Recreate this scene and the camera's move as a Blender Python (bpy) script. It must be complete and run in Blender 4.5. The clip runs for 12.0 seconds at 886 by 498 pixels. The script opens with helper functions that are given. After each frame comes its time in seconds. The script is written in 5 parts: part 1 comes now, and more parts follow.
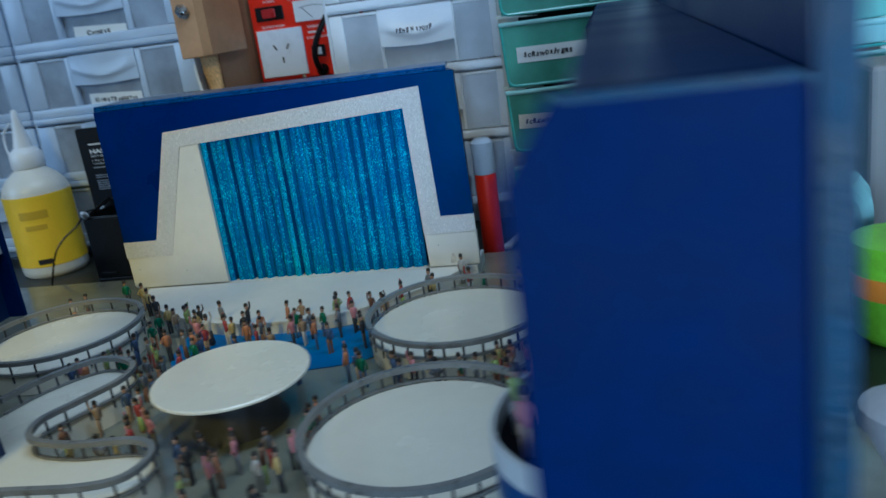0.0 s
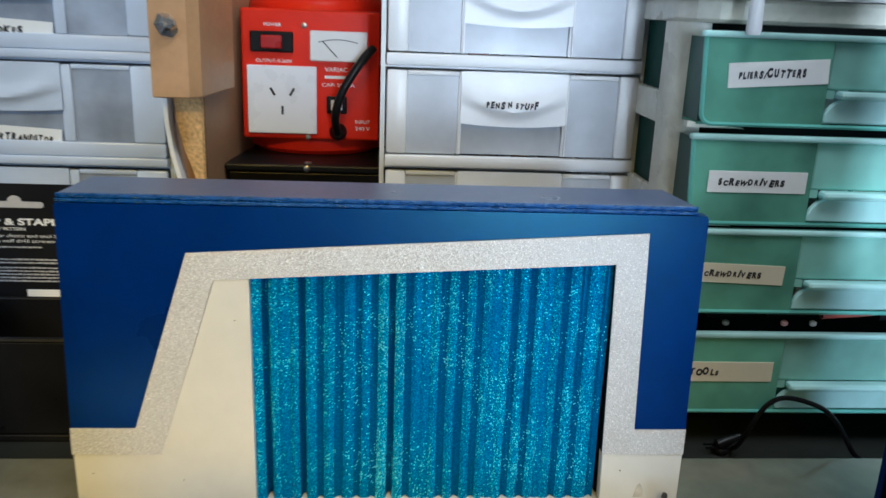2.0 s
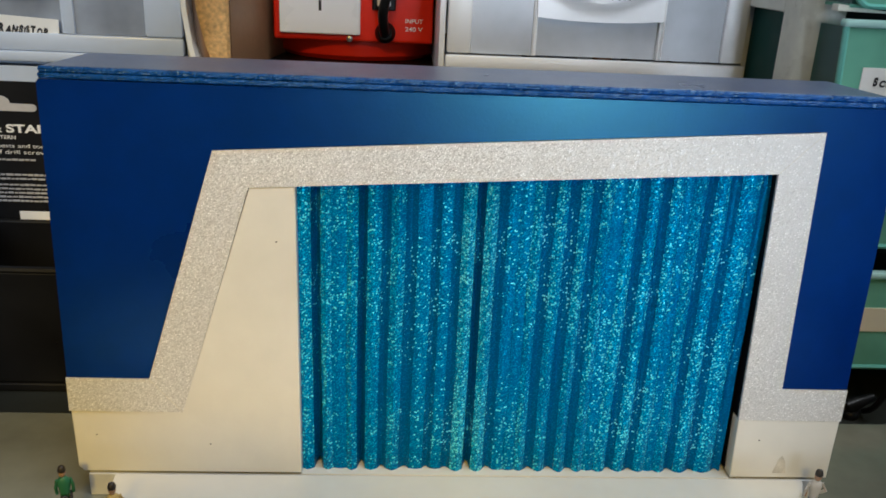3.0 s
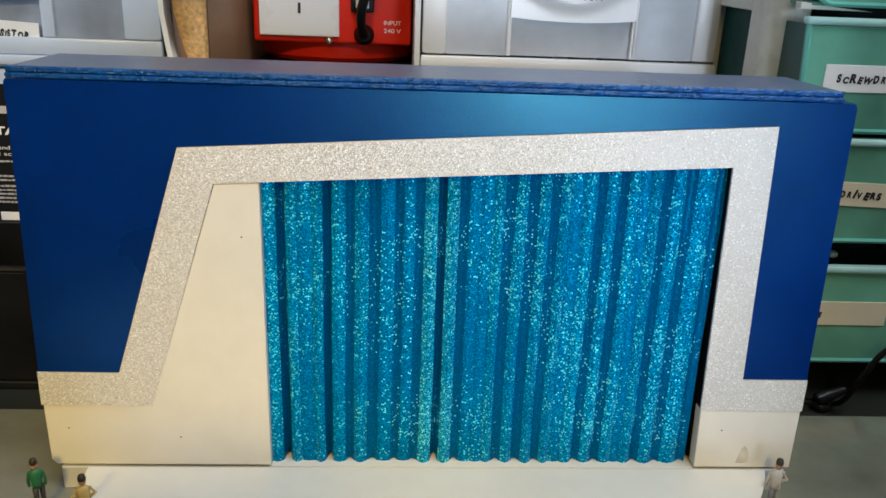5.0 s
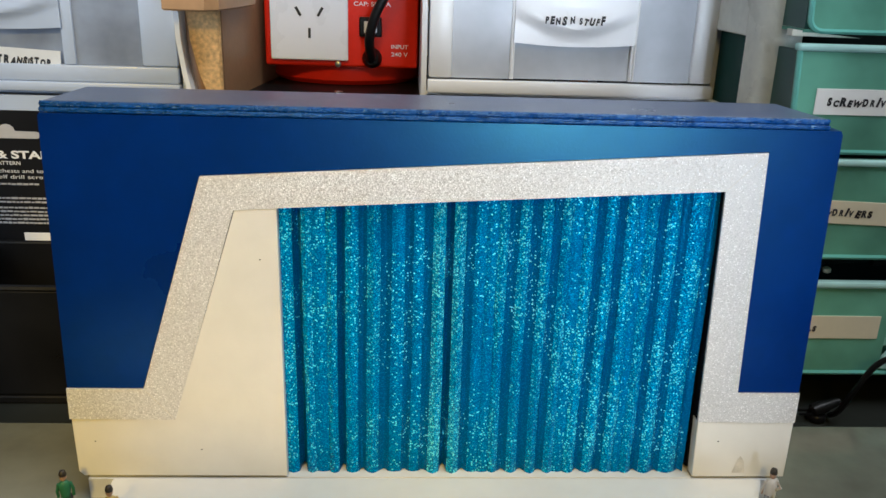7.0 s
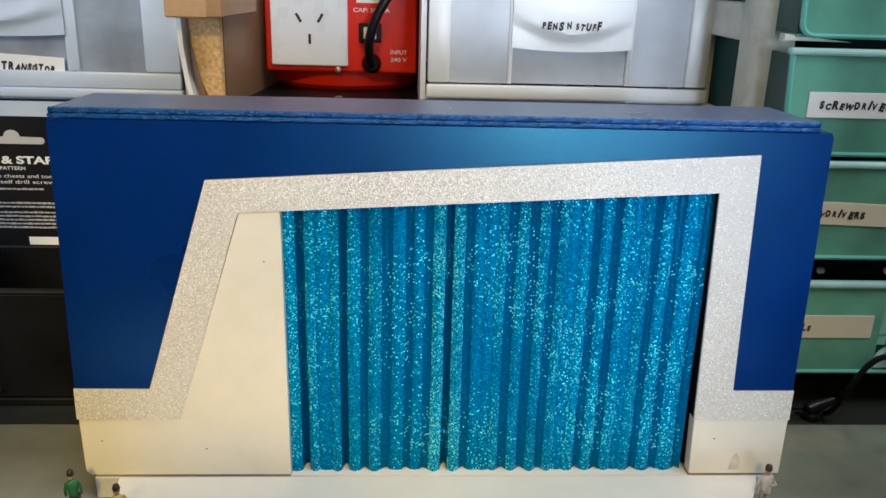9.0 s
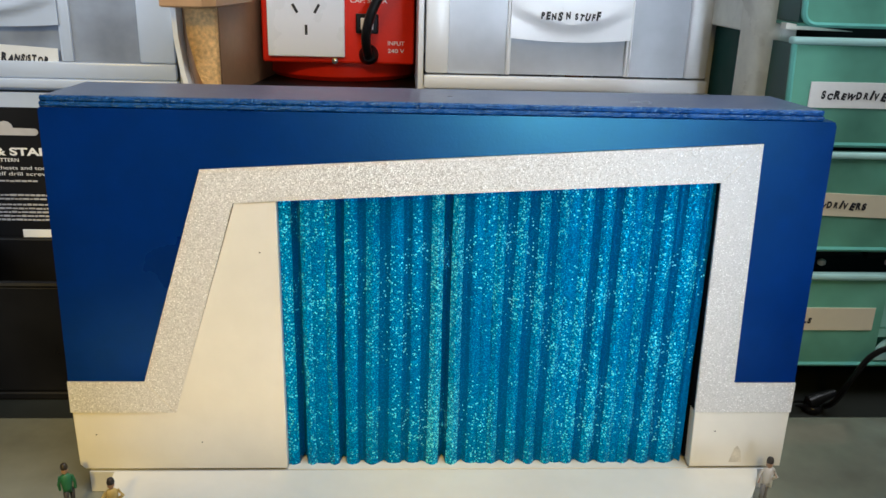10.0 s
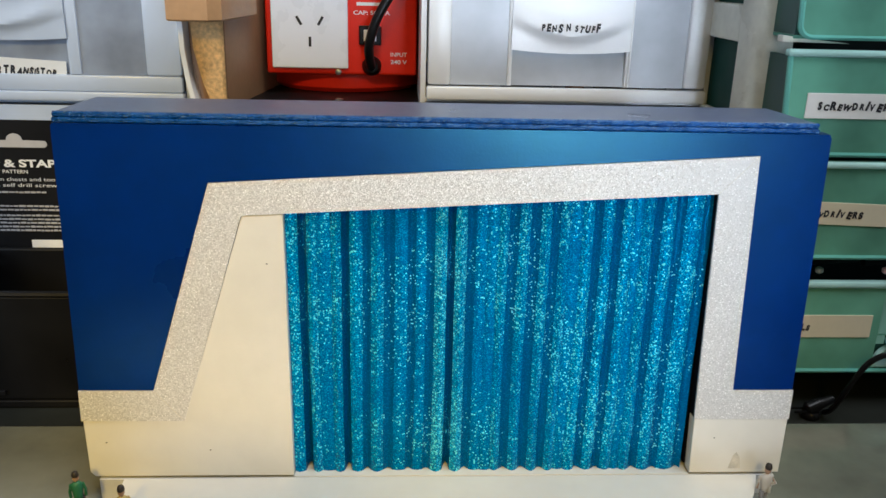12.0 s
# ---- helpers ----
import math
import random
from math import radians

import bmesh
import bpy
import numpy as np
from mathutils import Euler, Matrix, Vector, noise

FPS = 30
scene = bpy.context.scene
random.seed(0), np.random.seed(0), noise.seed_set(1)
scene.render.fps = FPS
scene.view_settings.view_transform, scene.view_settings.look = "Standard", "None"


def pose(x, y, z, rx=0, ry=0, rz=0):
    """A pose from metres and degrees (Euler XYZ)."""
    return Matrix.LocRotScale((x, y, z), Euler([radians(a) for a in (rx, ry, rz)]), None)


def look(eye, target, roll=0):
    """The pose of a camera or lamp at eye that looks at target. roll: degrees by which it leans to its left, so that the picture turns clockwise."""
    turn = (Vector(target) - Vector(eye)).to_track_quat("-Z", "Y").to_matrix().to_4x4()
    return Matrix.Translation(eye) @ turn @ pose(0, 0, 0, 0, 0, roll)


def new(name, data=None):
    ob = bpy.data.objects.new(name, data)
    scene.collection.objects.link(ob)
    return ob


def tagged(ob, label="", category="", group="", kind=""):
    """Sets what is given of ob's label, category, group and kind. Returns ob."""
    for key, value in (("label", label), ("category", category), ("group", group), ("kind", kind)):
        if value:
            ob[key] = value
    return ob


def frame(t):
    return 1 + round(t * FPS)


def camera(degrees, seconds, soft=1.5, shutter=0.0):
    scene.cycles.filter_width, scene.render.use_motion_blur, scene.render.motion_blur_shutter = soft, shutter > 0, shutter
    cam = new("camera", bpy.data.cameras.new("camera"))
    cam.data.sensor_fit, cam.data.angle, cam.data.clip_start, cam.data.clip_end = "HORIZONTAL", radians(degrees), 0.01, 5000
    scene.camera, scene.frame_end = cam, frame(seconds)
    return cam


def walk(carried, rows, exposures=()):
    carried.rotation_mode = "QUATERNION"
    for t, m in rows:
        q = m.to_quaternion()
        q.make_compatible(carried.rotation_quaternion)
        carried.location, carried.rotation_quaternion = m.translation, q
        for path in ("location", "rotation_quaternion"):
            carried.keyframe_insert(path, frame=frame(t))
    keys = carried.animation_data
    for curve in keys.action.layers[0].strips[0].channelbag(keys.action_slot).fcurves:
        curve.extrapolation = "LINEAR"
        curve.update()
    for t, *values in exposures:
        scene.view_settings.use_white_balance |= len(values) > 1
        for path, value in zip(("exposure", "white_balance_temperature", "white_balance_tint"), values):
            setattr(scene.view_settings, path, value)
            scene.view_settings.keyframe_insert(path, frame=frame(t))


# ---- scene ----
cam = camera(56.8, 12.0, shutter=0.5)
PATH = [
    (0, (0.022, 0.0, 0.19), (-0.368, 1.872, -0.394), -7.9),
    (0.1, (-0.001, -0.01, 0.2), (-0.316, 1.864, -0.425), -7.5),
    (0.2, (-0.026, -0.016, 0.204), (-0.285, 1.861, -0.438), -6.3),
    (0.3, (-0.06, -0.013, 0.208), (-0.273, 1.866, -0.441), -4.9),
    (0.4, (-0.089, -0.009, 0.21), (-0.269, 1.879, -0.424), -3.5),
    (0.5, (-0.122, -0.001, 0.218), (-0.267, 1.902, -0.381), -2.6),
    (0.6, (-0.143, 0.008, 0.227), (-0.266, 1.924, -0.331), -1.6),
    (0.8, (-0.168, 0.043, 0.244), (-0.249, 1.976, -0.262), -0.5),
    (1, (-0.184, 0.096, 0.251), (-0.211, 2.034, -0.242), -0.1),
    (1.2, (-0.2, 0.136, 0.247), (-0.179, 2.074, -0.248), 0.6),
    (1.5, (-0.211, 0.175, 0.236), (-0.13, 2.104, -0.286), 1.6),
    (1.8, (-0.213, 0.208, 0.227), (-0.093, 2.128, -0.32), 2.1),
    (2, (-0.213, 0.23, 0.225), (-0.067, 2.142, -0.345), 2.3),
    (2.2, (-0.219, 0.253, 0.222), (-0.053, 2.157, -0.369), 2.7),
    (2.5, (-0.236, 0.29, 0.211), (-0.064, 2.185, -0.405), 3.1),
    (2.8, (-0.239, 0.306, 0.191), (-0.103, 2.188, -0.471), 2.9),
    (3, (-0.237, 0.308, 0.184), (-0.121, 2.183, -0.501), 2.7),
    (3.2, (-0.238, 0.304, 0.185), (-0.14, 2.177, -0.511), 2.5),
    (4.8, (-0.222, 0.304, 0.182), (-0.116, 2.18, -0.503), 2.3),
    (5, (-0.224, 0.301, 0.183), (-0.111, 2.181, -0.492), 2.3),
    (5.5, (-0.226, 0.297, 0.184), (-0.106, 2.176, -0.493), 2.3),
    (6, (-0.225, 0.294, 0.191), (-0.123, 2.178, -0.472), 2.0),
    (6.5, (-0.228, 0.291, 0.189), (-0.13, 2.178, -0.467), 1.9),
    (7, (-0.226, 0.288, 0.192), (-0.125, 2.176, -0.461), 1.9),
    (9, (-0.227, 0.282, 0.193), (-0.122, 2.173, -0.45), 1.7),
    (9.5, (-0.227, 0.285, 0.191), (-0.115, 2.173, -0.458), 1.9),
    (10, (-0.227, 0.285, 0.19), (-0.116, 2.173, -0.463), 1.7),
    (10.5, (-0.226, 0.285, 0.193), (-0.114, 2.173, -0.457), 1.7),
    (11, (-0.228, 0.283, 0.196), (-0.118, 2.174, -0.446), 1.7),
    (11.5, (-0.229, 0.281, 0.194), (-0.122, 2.175, -0.441), 1.7),
    (12, (-0.228, 0.28, 0.194), (-0.121, 2.171, -0.447), 1.5),
]
EXPOSURES = ((0.0, -0.99, 4350, 0), (0.4, -0.62, 4500, 1), (0.8, -0.42, 4720, 4), (1.5, -0.34, 5100, 7), (2.2, -0.32, 5500, 8), (3.0, -0.40, 5750, 10), (5.0, -0.21, 5700, 10), (12.0, -0.14, 5700, 10))
walk(cam, [(t, look(eye, target, roll)) for t, eye, target, roll in PATH], EXPOSURES)

# ---- world and lights ----
world = bpy.data.worlds.new("world")
scene.world = world
world.use_nodes = True
world.node_tree.nodes["Background"].inputs[0].default_value = (0.8, 0.88, 1.0, 1)
world.node_tree.nodes["Background"].inputs[1].default_value = 0.035


def area_lamp(name, eye, target, sx, sy, watts, color, spread=180.0):
    data = bpy.data.lights.new(name, "AREA")
    data.shape, data.size, data.size_y, data.energy, data.color = "RECTANGLE", sx, sy, watts, color
    data.spread = radians(spread)
    ob = new(name, data)
    ob.matrix_world = look(eye, target)
    return ob


# daylight from the window behind the camera; narrowed spread imitates shade at left
area_lamp("window_daylight", (0.36, -1.69, 0.06), (0.42, 0.566, 0.18), 0.52, 1.0, 7.2, (0.88, 0.95, 1.0), 44.0)
# cool fill added from the left to brighten the drawers; no window known
area_lamp("side_fill", (-1.69, -0.30, 0.60), (-0.45, 0.75, 0.20), 0.8, 0.8, 12.5, (0.84, 0.93, 1.0))
# unseen overhead fill, added to light decks and top surfaces
area_lamp("overhead_fill", (0.25, 0.10, 1.58), (-0.05, 0.45, 0.0), 1.2, 0.2, 20.0, (1.0, 0.97, 0.90))
# warm spot added, its source unseen, for the cream tint at stage left
warm_spot = bpy.data.lights.new("warm_fill", "SPOT")
warm_spot.energy, warm_spot.color, warm_spot.shadow_soft_size = 168.0, (1.0, 0.63, 0.10), 0.16
warm_spot.spot_size, warm_spot.spot_blend = radians(18), 1.0
new("warm_fill", warm_spot).matrix_world = look((-0.55, -1.25, 1.15), (-0.345, 0.54, 0.0))

# ---- materials ----


def mat(name, color, rough=0.5, metal=0.0, vary=0.12, scale=60.0, bump=0.0, bump_scale=400.0, spec=0.5, coat=0.0, rough_vary=0.08):
    m = bpy.data.materials.new(name)
    m.use_nodes = True
    nt = m.node_tree
    p = nt.nodes["Principled BSDF"]
    p.inputs["Roughness"].default_value = rough
    p.inputs["Metallic"].default_value = metal
    p.inputs["Specular IOR Level"].default_value = spec
    p.inputs["Coat Weight"].default_value = coat
    p.inputs["Coat Roughness"].default_value = 0.08
    tc = nt.nodes.new("ShaderNodeTexCoord")
    n1 = nt.nodes.new("ShaderNodeTexNoise")
    n1.inputs["Scale"].default_value = scale
    n1.inputs["Detail"].default_value = 6
    n2 = nt.nodes.new("ShaderNodeTexNoise")
    n2.inputs["Scale"].default_value = scale * 9
    n2.inputs["Detail"].default_value = 3
    nt.links.new(tc.outputs["Object"], n1.inputs["Vector"])
    nt.links.new(tc.outputs["Object"], n2.inputs["Vector"])
    add = nt.nodes.new("ShaderNodeMath")
    add.operation = "MULTIPLY_ADD"
    nt.links.new(n2.outputs["Fac"], add.inputs[0])
    add.inputs[1].default_value = 0.35
    nt.links.new(n1.outputs["Fac"], add.inputs[2])
    ramp = nt.nodes.new("ShaderNodeMapRange")
    ramp.inputs["From Min"].default_value, ramp.inputs["From Max"].default_value = 0.4, 0.95
    ramp.inputs["To Min"].default_value, ramp.inputs["To Max"].default_value = 1 - vary, 1 + vary
    nt.links.new(add.outputs[0], ramp.inputs["Value"])
    mul = nt.nodes.new("ShaderNodeMix")
    mul.data_type, mul.blend_type = "RGBA", "MULTIPLY"
    mul.inputs["Factor"].default_value = 1.0
    mul.inputs["A"].default_value = (*color, 1)
    nt.links.new(ramp.outputs[0], mul.inputs["B"])
    nt.links.new(mul.outputs["Result"], p.inputs["Base Color"])
    rr = nt.nodes.new("ShaderNodeMapRange")
    rr.inputs["From Min"].default_value, rr.inputs["From Max"].default_value = 0.3, 0.7
    rr.inputs["To Min"].default_value, rr.inputs["To Max"].default_value = max(0.02, rough - rough_vary), rough + rough_vary
    nt.links.new(n1.outputs["Fac"], rr.inputs["Value"])
    nt.links.new(rr.outputs[0], p.inputs["Roughness"])
    if bump:
        n3 = nt.nodes.new("ShaderNodeTexNoise")
        n3.inputs["Scale"].default_value = bump_scale
        n3.inputs["Detail"].default_value = 4
        nt.links.new(tc.outputs["Object"], n3.inputs["Vector"])
        b = nt.nodes.new("ShaderNodeBump")
        b.inputs["Strength"].default_value = bump
        b.inputs["Distance"].default_value = 0.001
        nt.links.new(n3.outputs["Fac"], b.inputs["Height"])
        nt.links.new(b.outputs[0], p.inputs["Normal"])
    return m


def glitter(name, base, dot, cell, share, size, metal, tilt, rough, grain, blotch=0.15, flake=0.0):
    """Foil with bright flakes: each cell has its own tilt, and some of them carry a bright dot."""
    m = bpy.data.materials.new(name)
    m.use_nodes = True
    nt = m.node_tree
    link, node = nt.links.new, nt.nodes.new
    p = nt.nodes["Principled BSDF"]
    tc = node("ShaderNodeTexCoord")
    v = node("ShaderNodeTexVoronoi")
    v.inputs["Scale"].default_value = cell
    fine = node("ShaderNodeTexVoronoi")
    fine.inputs["Scale"].default_value = cell * 2.1
    big = node("ShaderNodeTexNoise")
    big.inputs["Scale"].default_value = 55
    for n in (v, fine, big):
        link(tc.outputs["Object"], n.inputs["Vector"])
    sep, sep2 = node("ShaderNodeSeparateColor"), node("ShaderNodeSeparateColor")
    link(v.outputs["Color"], sep.inputs[0])
    link(fine.outputs["Color"], sep2.inputs[0])
    chosen = node("ShaderNodeMapRange")
    chosen.inputs["From Min"].default_value, chosen.inputs["From Max"].default_value = 1 - share, 1 - share * 0.4
    link(sep.outputs[0], chosen.inputs["Value"])
    near = node("ShaderNodeMapRange")
    near.inputs["From Min"].default_value, near.inputs["From Max"].default_value = size, size * 0.55
    link(v.outputs["Distance"], near.inputs["Value"])
    fac = node("ShaderNodeMath")
    fac.operation = "MULTIPLY"
    link(chosen.outputs[0], fac.inputs[0])
    link(near.outputs[0], fac.inputs[1])
    tone = node("ShaderNodeMapRange")
    tone.inputs["To Min"].default_value, tone.inputs["To Max"].default_value = 1 - grain, 1 + grain
    link(sep2.outputs[0], tone.inputs["Value"])
    shade = node("ShaderNodeMapRange")
    shade.inputs["From Min"].default_value, shade.inputs["From Max"].default_value = 0.3, 0.7
    shade.inputs["To Min"].default_value, shade.inputs["To Max"].default_value = 1 - blotch, 1 + blotch
    link(big.outputs["Fac"], shade.inputs["Value"])
    both = node("ShaderNodeMath")
    both.operation = "MULTIPLY"
    link(tone.outputs[0], both.inputs[0])
    link(shade.outputs[0], both.inputs[1])
    mul = node("ShaderNodeMix")
    mul.data_type, mul.blend_type = "RGBA", "MULTIPLY"
    mul.inputs["Factor"].default_value = 1.0
    mul.inputs["A"].default_value = (*base, 1)
    link(both.outputs[0], mul.inputs["B"])
    mix = node("ShaderNodeMix")
    mix.data_type = "RGBA"
    mix.inputs["B"].default_value = (*dot, 1)
    link(mul.outputs["Result"], mix.inputs["A"])
    link(fac.outputs[0], mix.inputs["Factor"])
    link(mix.outputs["Result"], p.inputs["Base Color"])
    shine = node("ShaderNodeMath")
    shine.operation = "MULTIPLY_ADD"
    shine.inputs[1].default_value, shine.inputs[2].default_value = flake, metal
    link(fac.outputs[0], shine.inputs[0])
    link(shine.outputs[0], p.inputs["Metallic"])
    p.inputs["Roughness"].default_value = rough
    sub = node("ShaderNodeVectorMath")
    sub.operation = "SUBTRACT"
    sub.inputs[1].default_value = (0.5, 0.5, 0.5)
    link(fine.outputs["Color"], sub.inputs[0])
    sc = node("ShaderNodeVectorMath")
    sc.operation = "SCALE"
    sc.inputs["Scale"].default_value = tilt
    link(sub.outputs[0], sc.inputs[0])
    geo = node("ShaderNodeNewGeometry")
    ad = node("ShaderNodeVectorMath")
    ad.operation = "ADD"
    link(geo.outputs["Normal"], ad.inputs[0])
    link(sc.outputs[0], ad.inputs[1])
    nm = node("ShaderNodeVectorMath")
    nm.operation = "NORMALIZE"
    link(ad.outputs[0], nm.inputs[0])
    link(nm.outputs[0], p.inputs["Normal"])
    return m


def sparkle(name, base, grain, flake, coarse, fine):
    """Embossed foil: a dull saturated ground, fine glitter grains and scattered large flakes, in shares of the area.
    Their glints are pale base colour.
    """
    m = bpy.data.materials.new(name)
    m.use_nodes = True
    nt = m.node_tree
    link, node = nt.links.new, nt.nodes.new
    p = nt.nodes["Principled BSDF"]
    tc = node("ShaderNodeTexCoord")
    cloud = node("ShaderNodeTexNoise")
    cloud.inputs["Scale"].default_value = 38
    cloud.inputs["Detail"].default_value = 3
    link(tc.outputs["Object"], cloud.inputs["Vector"])
    color = None
    tilts = []
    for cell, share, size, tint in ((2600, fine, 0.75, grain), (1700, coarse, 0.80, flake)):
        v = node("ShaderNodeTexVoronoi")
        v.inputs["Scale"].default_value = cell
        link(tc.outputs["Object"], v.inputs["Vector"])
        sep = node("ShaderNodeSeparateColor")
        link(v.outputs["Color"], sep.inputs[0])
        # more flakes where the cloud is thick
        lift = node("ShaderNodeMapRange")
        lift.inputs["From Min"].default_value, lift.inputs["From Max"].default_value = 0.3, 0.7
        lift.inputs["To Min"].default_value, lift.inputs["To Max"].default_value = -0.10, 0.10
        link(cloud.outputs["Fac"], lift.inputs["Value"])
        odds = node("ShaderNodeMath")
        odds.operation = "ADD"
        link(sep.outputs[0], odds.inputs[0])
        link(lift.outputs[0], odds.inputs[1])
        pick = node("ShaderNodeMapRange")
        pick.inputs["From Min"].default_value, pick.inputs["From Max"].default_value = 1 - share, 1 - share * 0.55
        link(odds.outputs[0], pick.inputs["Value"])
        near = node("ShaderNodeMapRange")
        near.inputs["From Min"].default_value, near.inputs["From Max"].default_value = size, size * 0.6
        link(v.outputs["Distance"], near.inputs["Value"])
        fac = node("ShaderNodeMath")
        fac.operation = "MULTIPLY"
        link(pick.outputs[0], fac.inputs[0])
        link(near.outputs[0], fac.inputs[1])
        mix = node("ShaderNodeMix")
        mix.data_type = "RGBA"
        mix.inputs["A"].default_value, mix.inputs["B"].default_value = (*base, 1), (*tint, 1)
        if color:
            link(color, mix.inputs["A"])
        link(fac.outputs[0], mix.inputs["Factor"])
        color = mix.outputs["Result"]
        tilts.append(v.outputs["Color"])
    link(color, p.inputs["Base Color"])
    p.inputs["Roughness"].default_value = 0.32
    p.inputs["Metallic"].default_value = 0.12
    p.inputs["Specular IOR Level"].default_value = 0.5
    p.inputs["Specular Tint"].default_value = (0.05, 0.75, 1.0, 1)
    sub = node("ShaderNodeVectorMath")
    sub.operation = "SUBTRACT"
    sub.inputs[1].default_value = (0.5, 0.5, 0.5)
    link(tilts[0], sub.inputs[0])
    sc = node("ShaderNodeVectorMath")
    sc.operation = "SCALE"
    sc.inputs["Scale"].default_value = 0.5
    link(sub.outputs[0], sc.inputs[0])
    geo = node("ShaderNodeNewGeometry")
    ad = node("ShaderNodeVectorMath")
    ad.operation = "ADD"
    link(geo.outputs["Normal"], ad.inputs[0])
    link(sc.outputs[0], ad.inputs[1])
    nm = node("ShaderNodeVectorMath")
    nm.operation = "NORMALIZE"
    link(ad.outputs[0], nm.inputs[0])
    link(nm.outputs[0], p.inputs["Normal"])
    return m


def dusty(m, scale, share, dot):
    """Pale dust specks on a painted surface."""
    nt = m.node_tree
    p = nt.nodes["Principled BSDF"]
    old = p.inputs["Base Color"].links[0].from_socket
    tc = nt.nodes.new("ShaderNodeTexCoord")
    v = nt.nodes.new("ShaderNodeTexVoronoi")
    v.inputs["Scale"].default_value = scale
    nt.links.new(tc.outputs["Object"], v.inputs["Vector"])
    sep = nt.nodes.new("ShaderNodeSeparateColor")
    nt.links.new(v.outputs["Color"], sep.inputs[0])
    pick = nt.nodes.new("ShaderNodeMath")
    pick.operation = "GREATER_THAN"
    pick.inputs[1].default_value = 1 - share
    nt.links.new(sep.outputs[1], pick.inputs[0])
    near = nt.nodes.new("ShaderNodeMath")
    near.operation = "LESS_THAN"
    near.inputs[1].default_value = 0.12
    nt.links.new(v.outputs["Distance"], near.inputs[0])
    both = nt.nodes.new("ShaderNodeMath")
    both.operation = "MULTIPLY"
    nt.links.new(pick.outputs[0], both.inputs[0])
    nt.links.new(near.outputs[0], both.inputs[1])
    mix = nt.nodes.new("ShaderNodeMix")
    mix.data_type = "RGBA"
    mix.inputs["B"].default_value = (*dot, 1)
    nt.links.new(old, mix.inputs["A"])
    nt.links.new(both.outputs[0], mix.inputs["Factor"])
    nt.links.new(mix.outputs["Result"], p.inputs["Base Color"])
    return m


def clear(name, tint, body, share, rough=0.25, lively=0.15, scale=30):
    """Cloudy plastic: part of the light goes straight through."""
    m = bpy.data.materials.new(name)
    m.use_nodes = True
    nt = m.node_tree
    p = nt.nodes["Principled BSDF"]
    tc = nt.nodes.new("ShaderNodeTexCoord")
    n = nt.nodes.new("ShaderNodeTexNoise")
    n.inputs["Scale"].default_value = scale
    n.inputs["Detail"].default_value = 4
    nt.links.new(tc.outputs["Object"], n.inputs["Vector"])
    mr = nt.nodes.new("ShaderNodeMapRange")
    mr.inputs["From Min"].default_value, mr.inputs["From Max"].default_value = 0.3, 0.7
    mr.inputs["To Min"].default_value, mr.inputs["To Max"].default_value = 1 - lively, 1 + lively
    nt.links.new(n.outputs["Fac"], mr.inputs["Value"])
    mul = nt.nodes.new("ShaderNodeMix")
    mul.data_type, mul.blend_type = "RGBA", "MULTIPLY"
    mul.inputs["Factor"].default_value = 1.0
    mul.inputs["A"].default_value = (*body, 1)
    nt.links.new(mr.outputs[0], mul.inputs["B"])
    nt.links.new(mul.outputs["Result"], p.inputs["Base Color"])
    p.inputs["Roughness"].default_value = rough
    t = nt.nodes.new("ShaderNodeBsdfTransparent")
    t.inputs[0].default_value = (*tint, 1)
    mix = nt.nodes.new("ShaderNodeMixShader")
    mix.inputs[0].default_value = share
    nt.links.new(p.outputs[0], mix.inputs[1])
    nt.links.new(t.outputs[0], mix.inputs[2])
    nt.links.new(mix.outputs[0], nt.nodes["Material Output"].inputs["Surface"])
    return m


BLUE = dusty(mat("blue_gloss_paint", (0.0, 0.013, 0.145), 0.30, vary=0.3, scale=16, bump=0.05, bump_scale=900, rough_vary=0.05, spec=0.6), 260, 0.02, (0.4, 0.45, 0.55))
BLUE.node_tree.nodes["Principled BSDF"].inputs["Specular Tint"].default_value = (0.25, 0.85, 1.0, 1)
# duller, darker copy of the stage blue: the tower ends' shade in colour
TOWER_BLUE = dusty(mat("shaded_matt_blue", (0.0001, 0.012, 0.082), 0.6, vary=0.3, scale=22, bump=0.1, bump_scale=700, spec=0.12), 300, 0.015, (0.3, 0.35, 0.45))
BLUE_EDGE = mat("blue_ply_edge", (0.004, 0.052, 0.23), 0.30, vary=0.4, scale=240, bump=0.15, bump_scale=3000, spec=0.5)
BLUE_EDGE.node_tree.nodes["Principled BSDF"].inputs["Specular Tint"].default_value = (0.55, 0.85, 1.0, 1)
# pale blue that stands for light caught on the tower's near edges
LIT_EDGE = mat("lit_light_blue_edge", (0.006, 0.036, 0.078), 0.5, vary=0.6, scale=120, bump=0.3, bump_scale=500, spec=0.3)
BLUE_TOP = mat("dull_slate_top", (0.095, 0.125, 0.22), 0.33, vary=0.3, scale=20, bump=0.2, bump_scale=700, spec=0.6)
BLUE_SHEET = mat("blue_sheet", (0.004, 0.028, 0.115), 0.38, vary=0.3, scale=24, spec=0.35)
NAVY = mat("navy_paint", (0.006, 0.022, 0.085), 0.45, vary=0.25, scale=18, bump=0.15, bump_scale=600)
PILLAR_BLUE = mat("pillar_blue", (0.0015, 0.020, 0.070), 0.5, vary=0.3, scale=16, bump=0.1, spec=0.25)
# near-black blue: shade inside the towers and stage opening, as colour
SHADE_BLUE = mat("shaded_blue_inside", (0.0015, 0.002, 0.005), 0.8, vary=0.2, scale=30, spec=0.1)
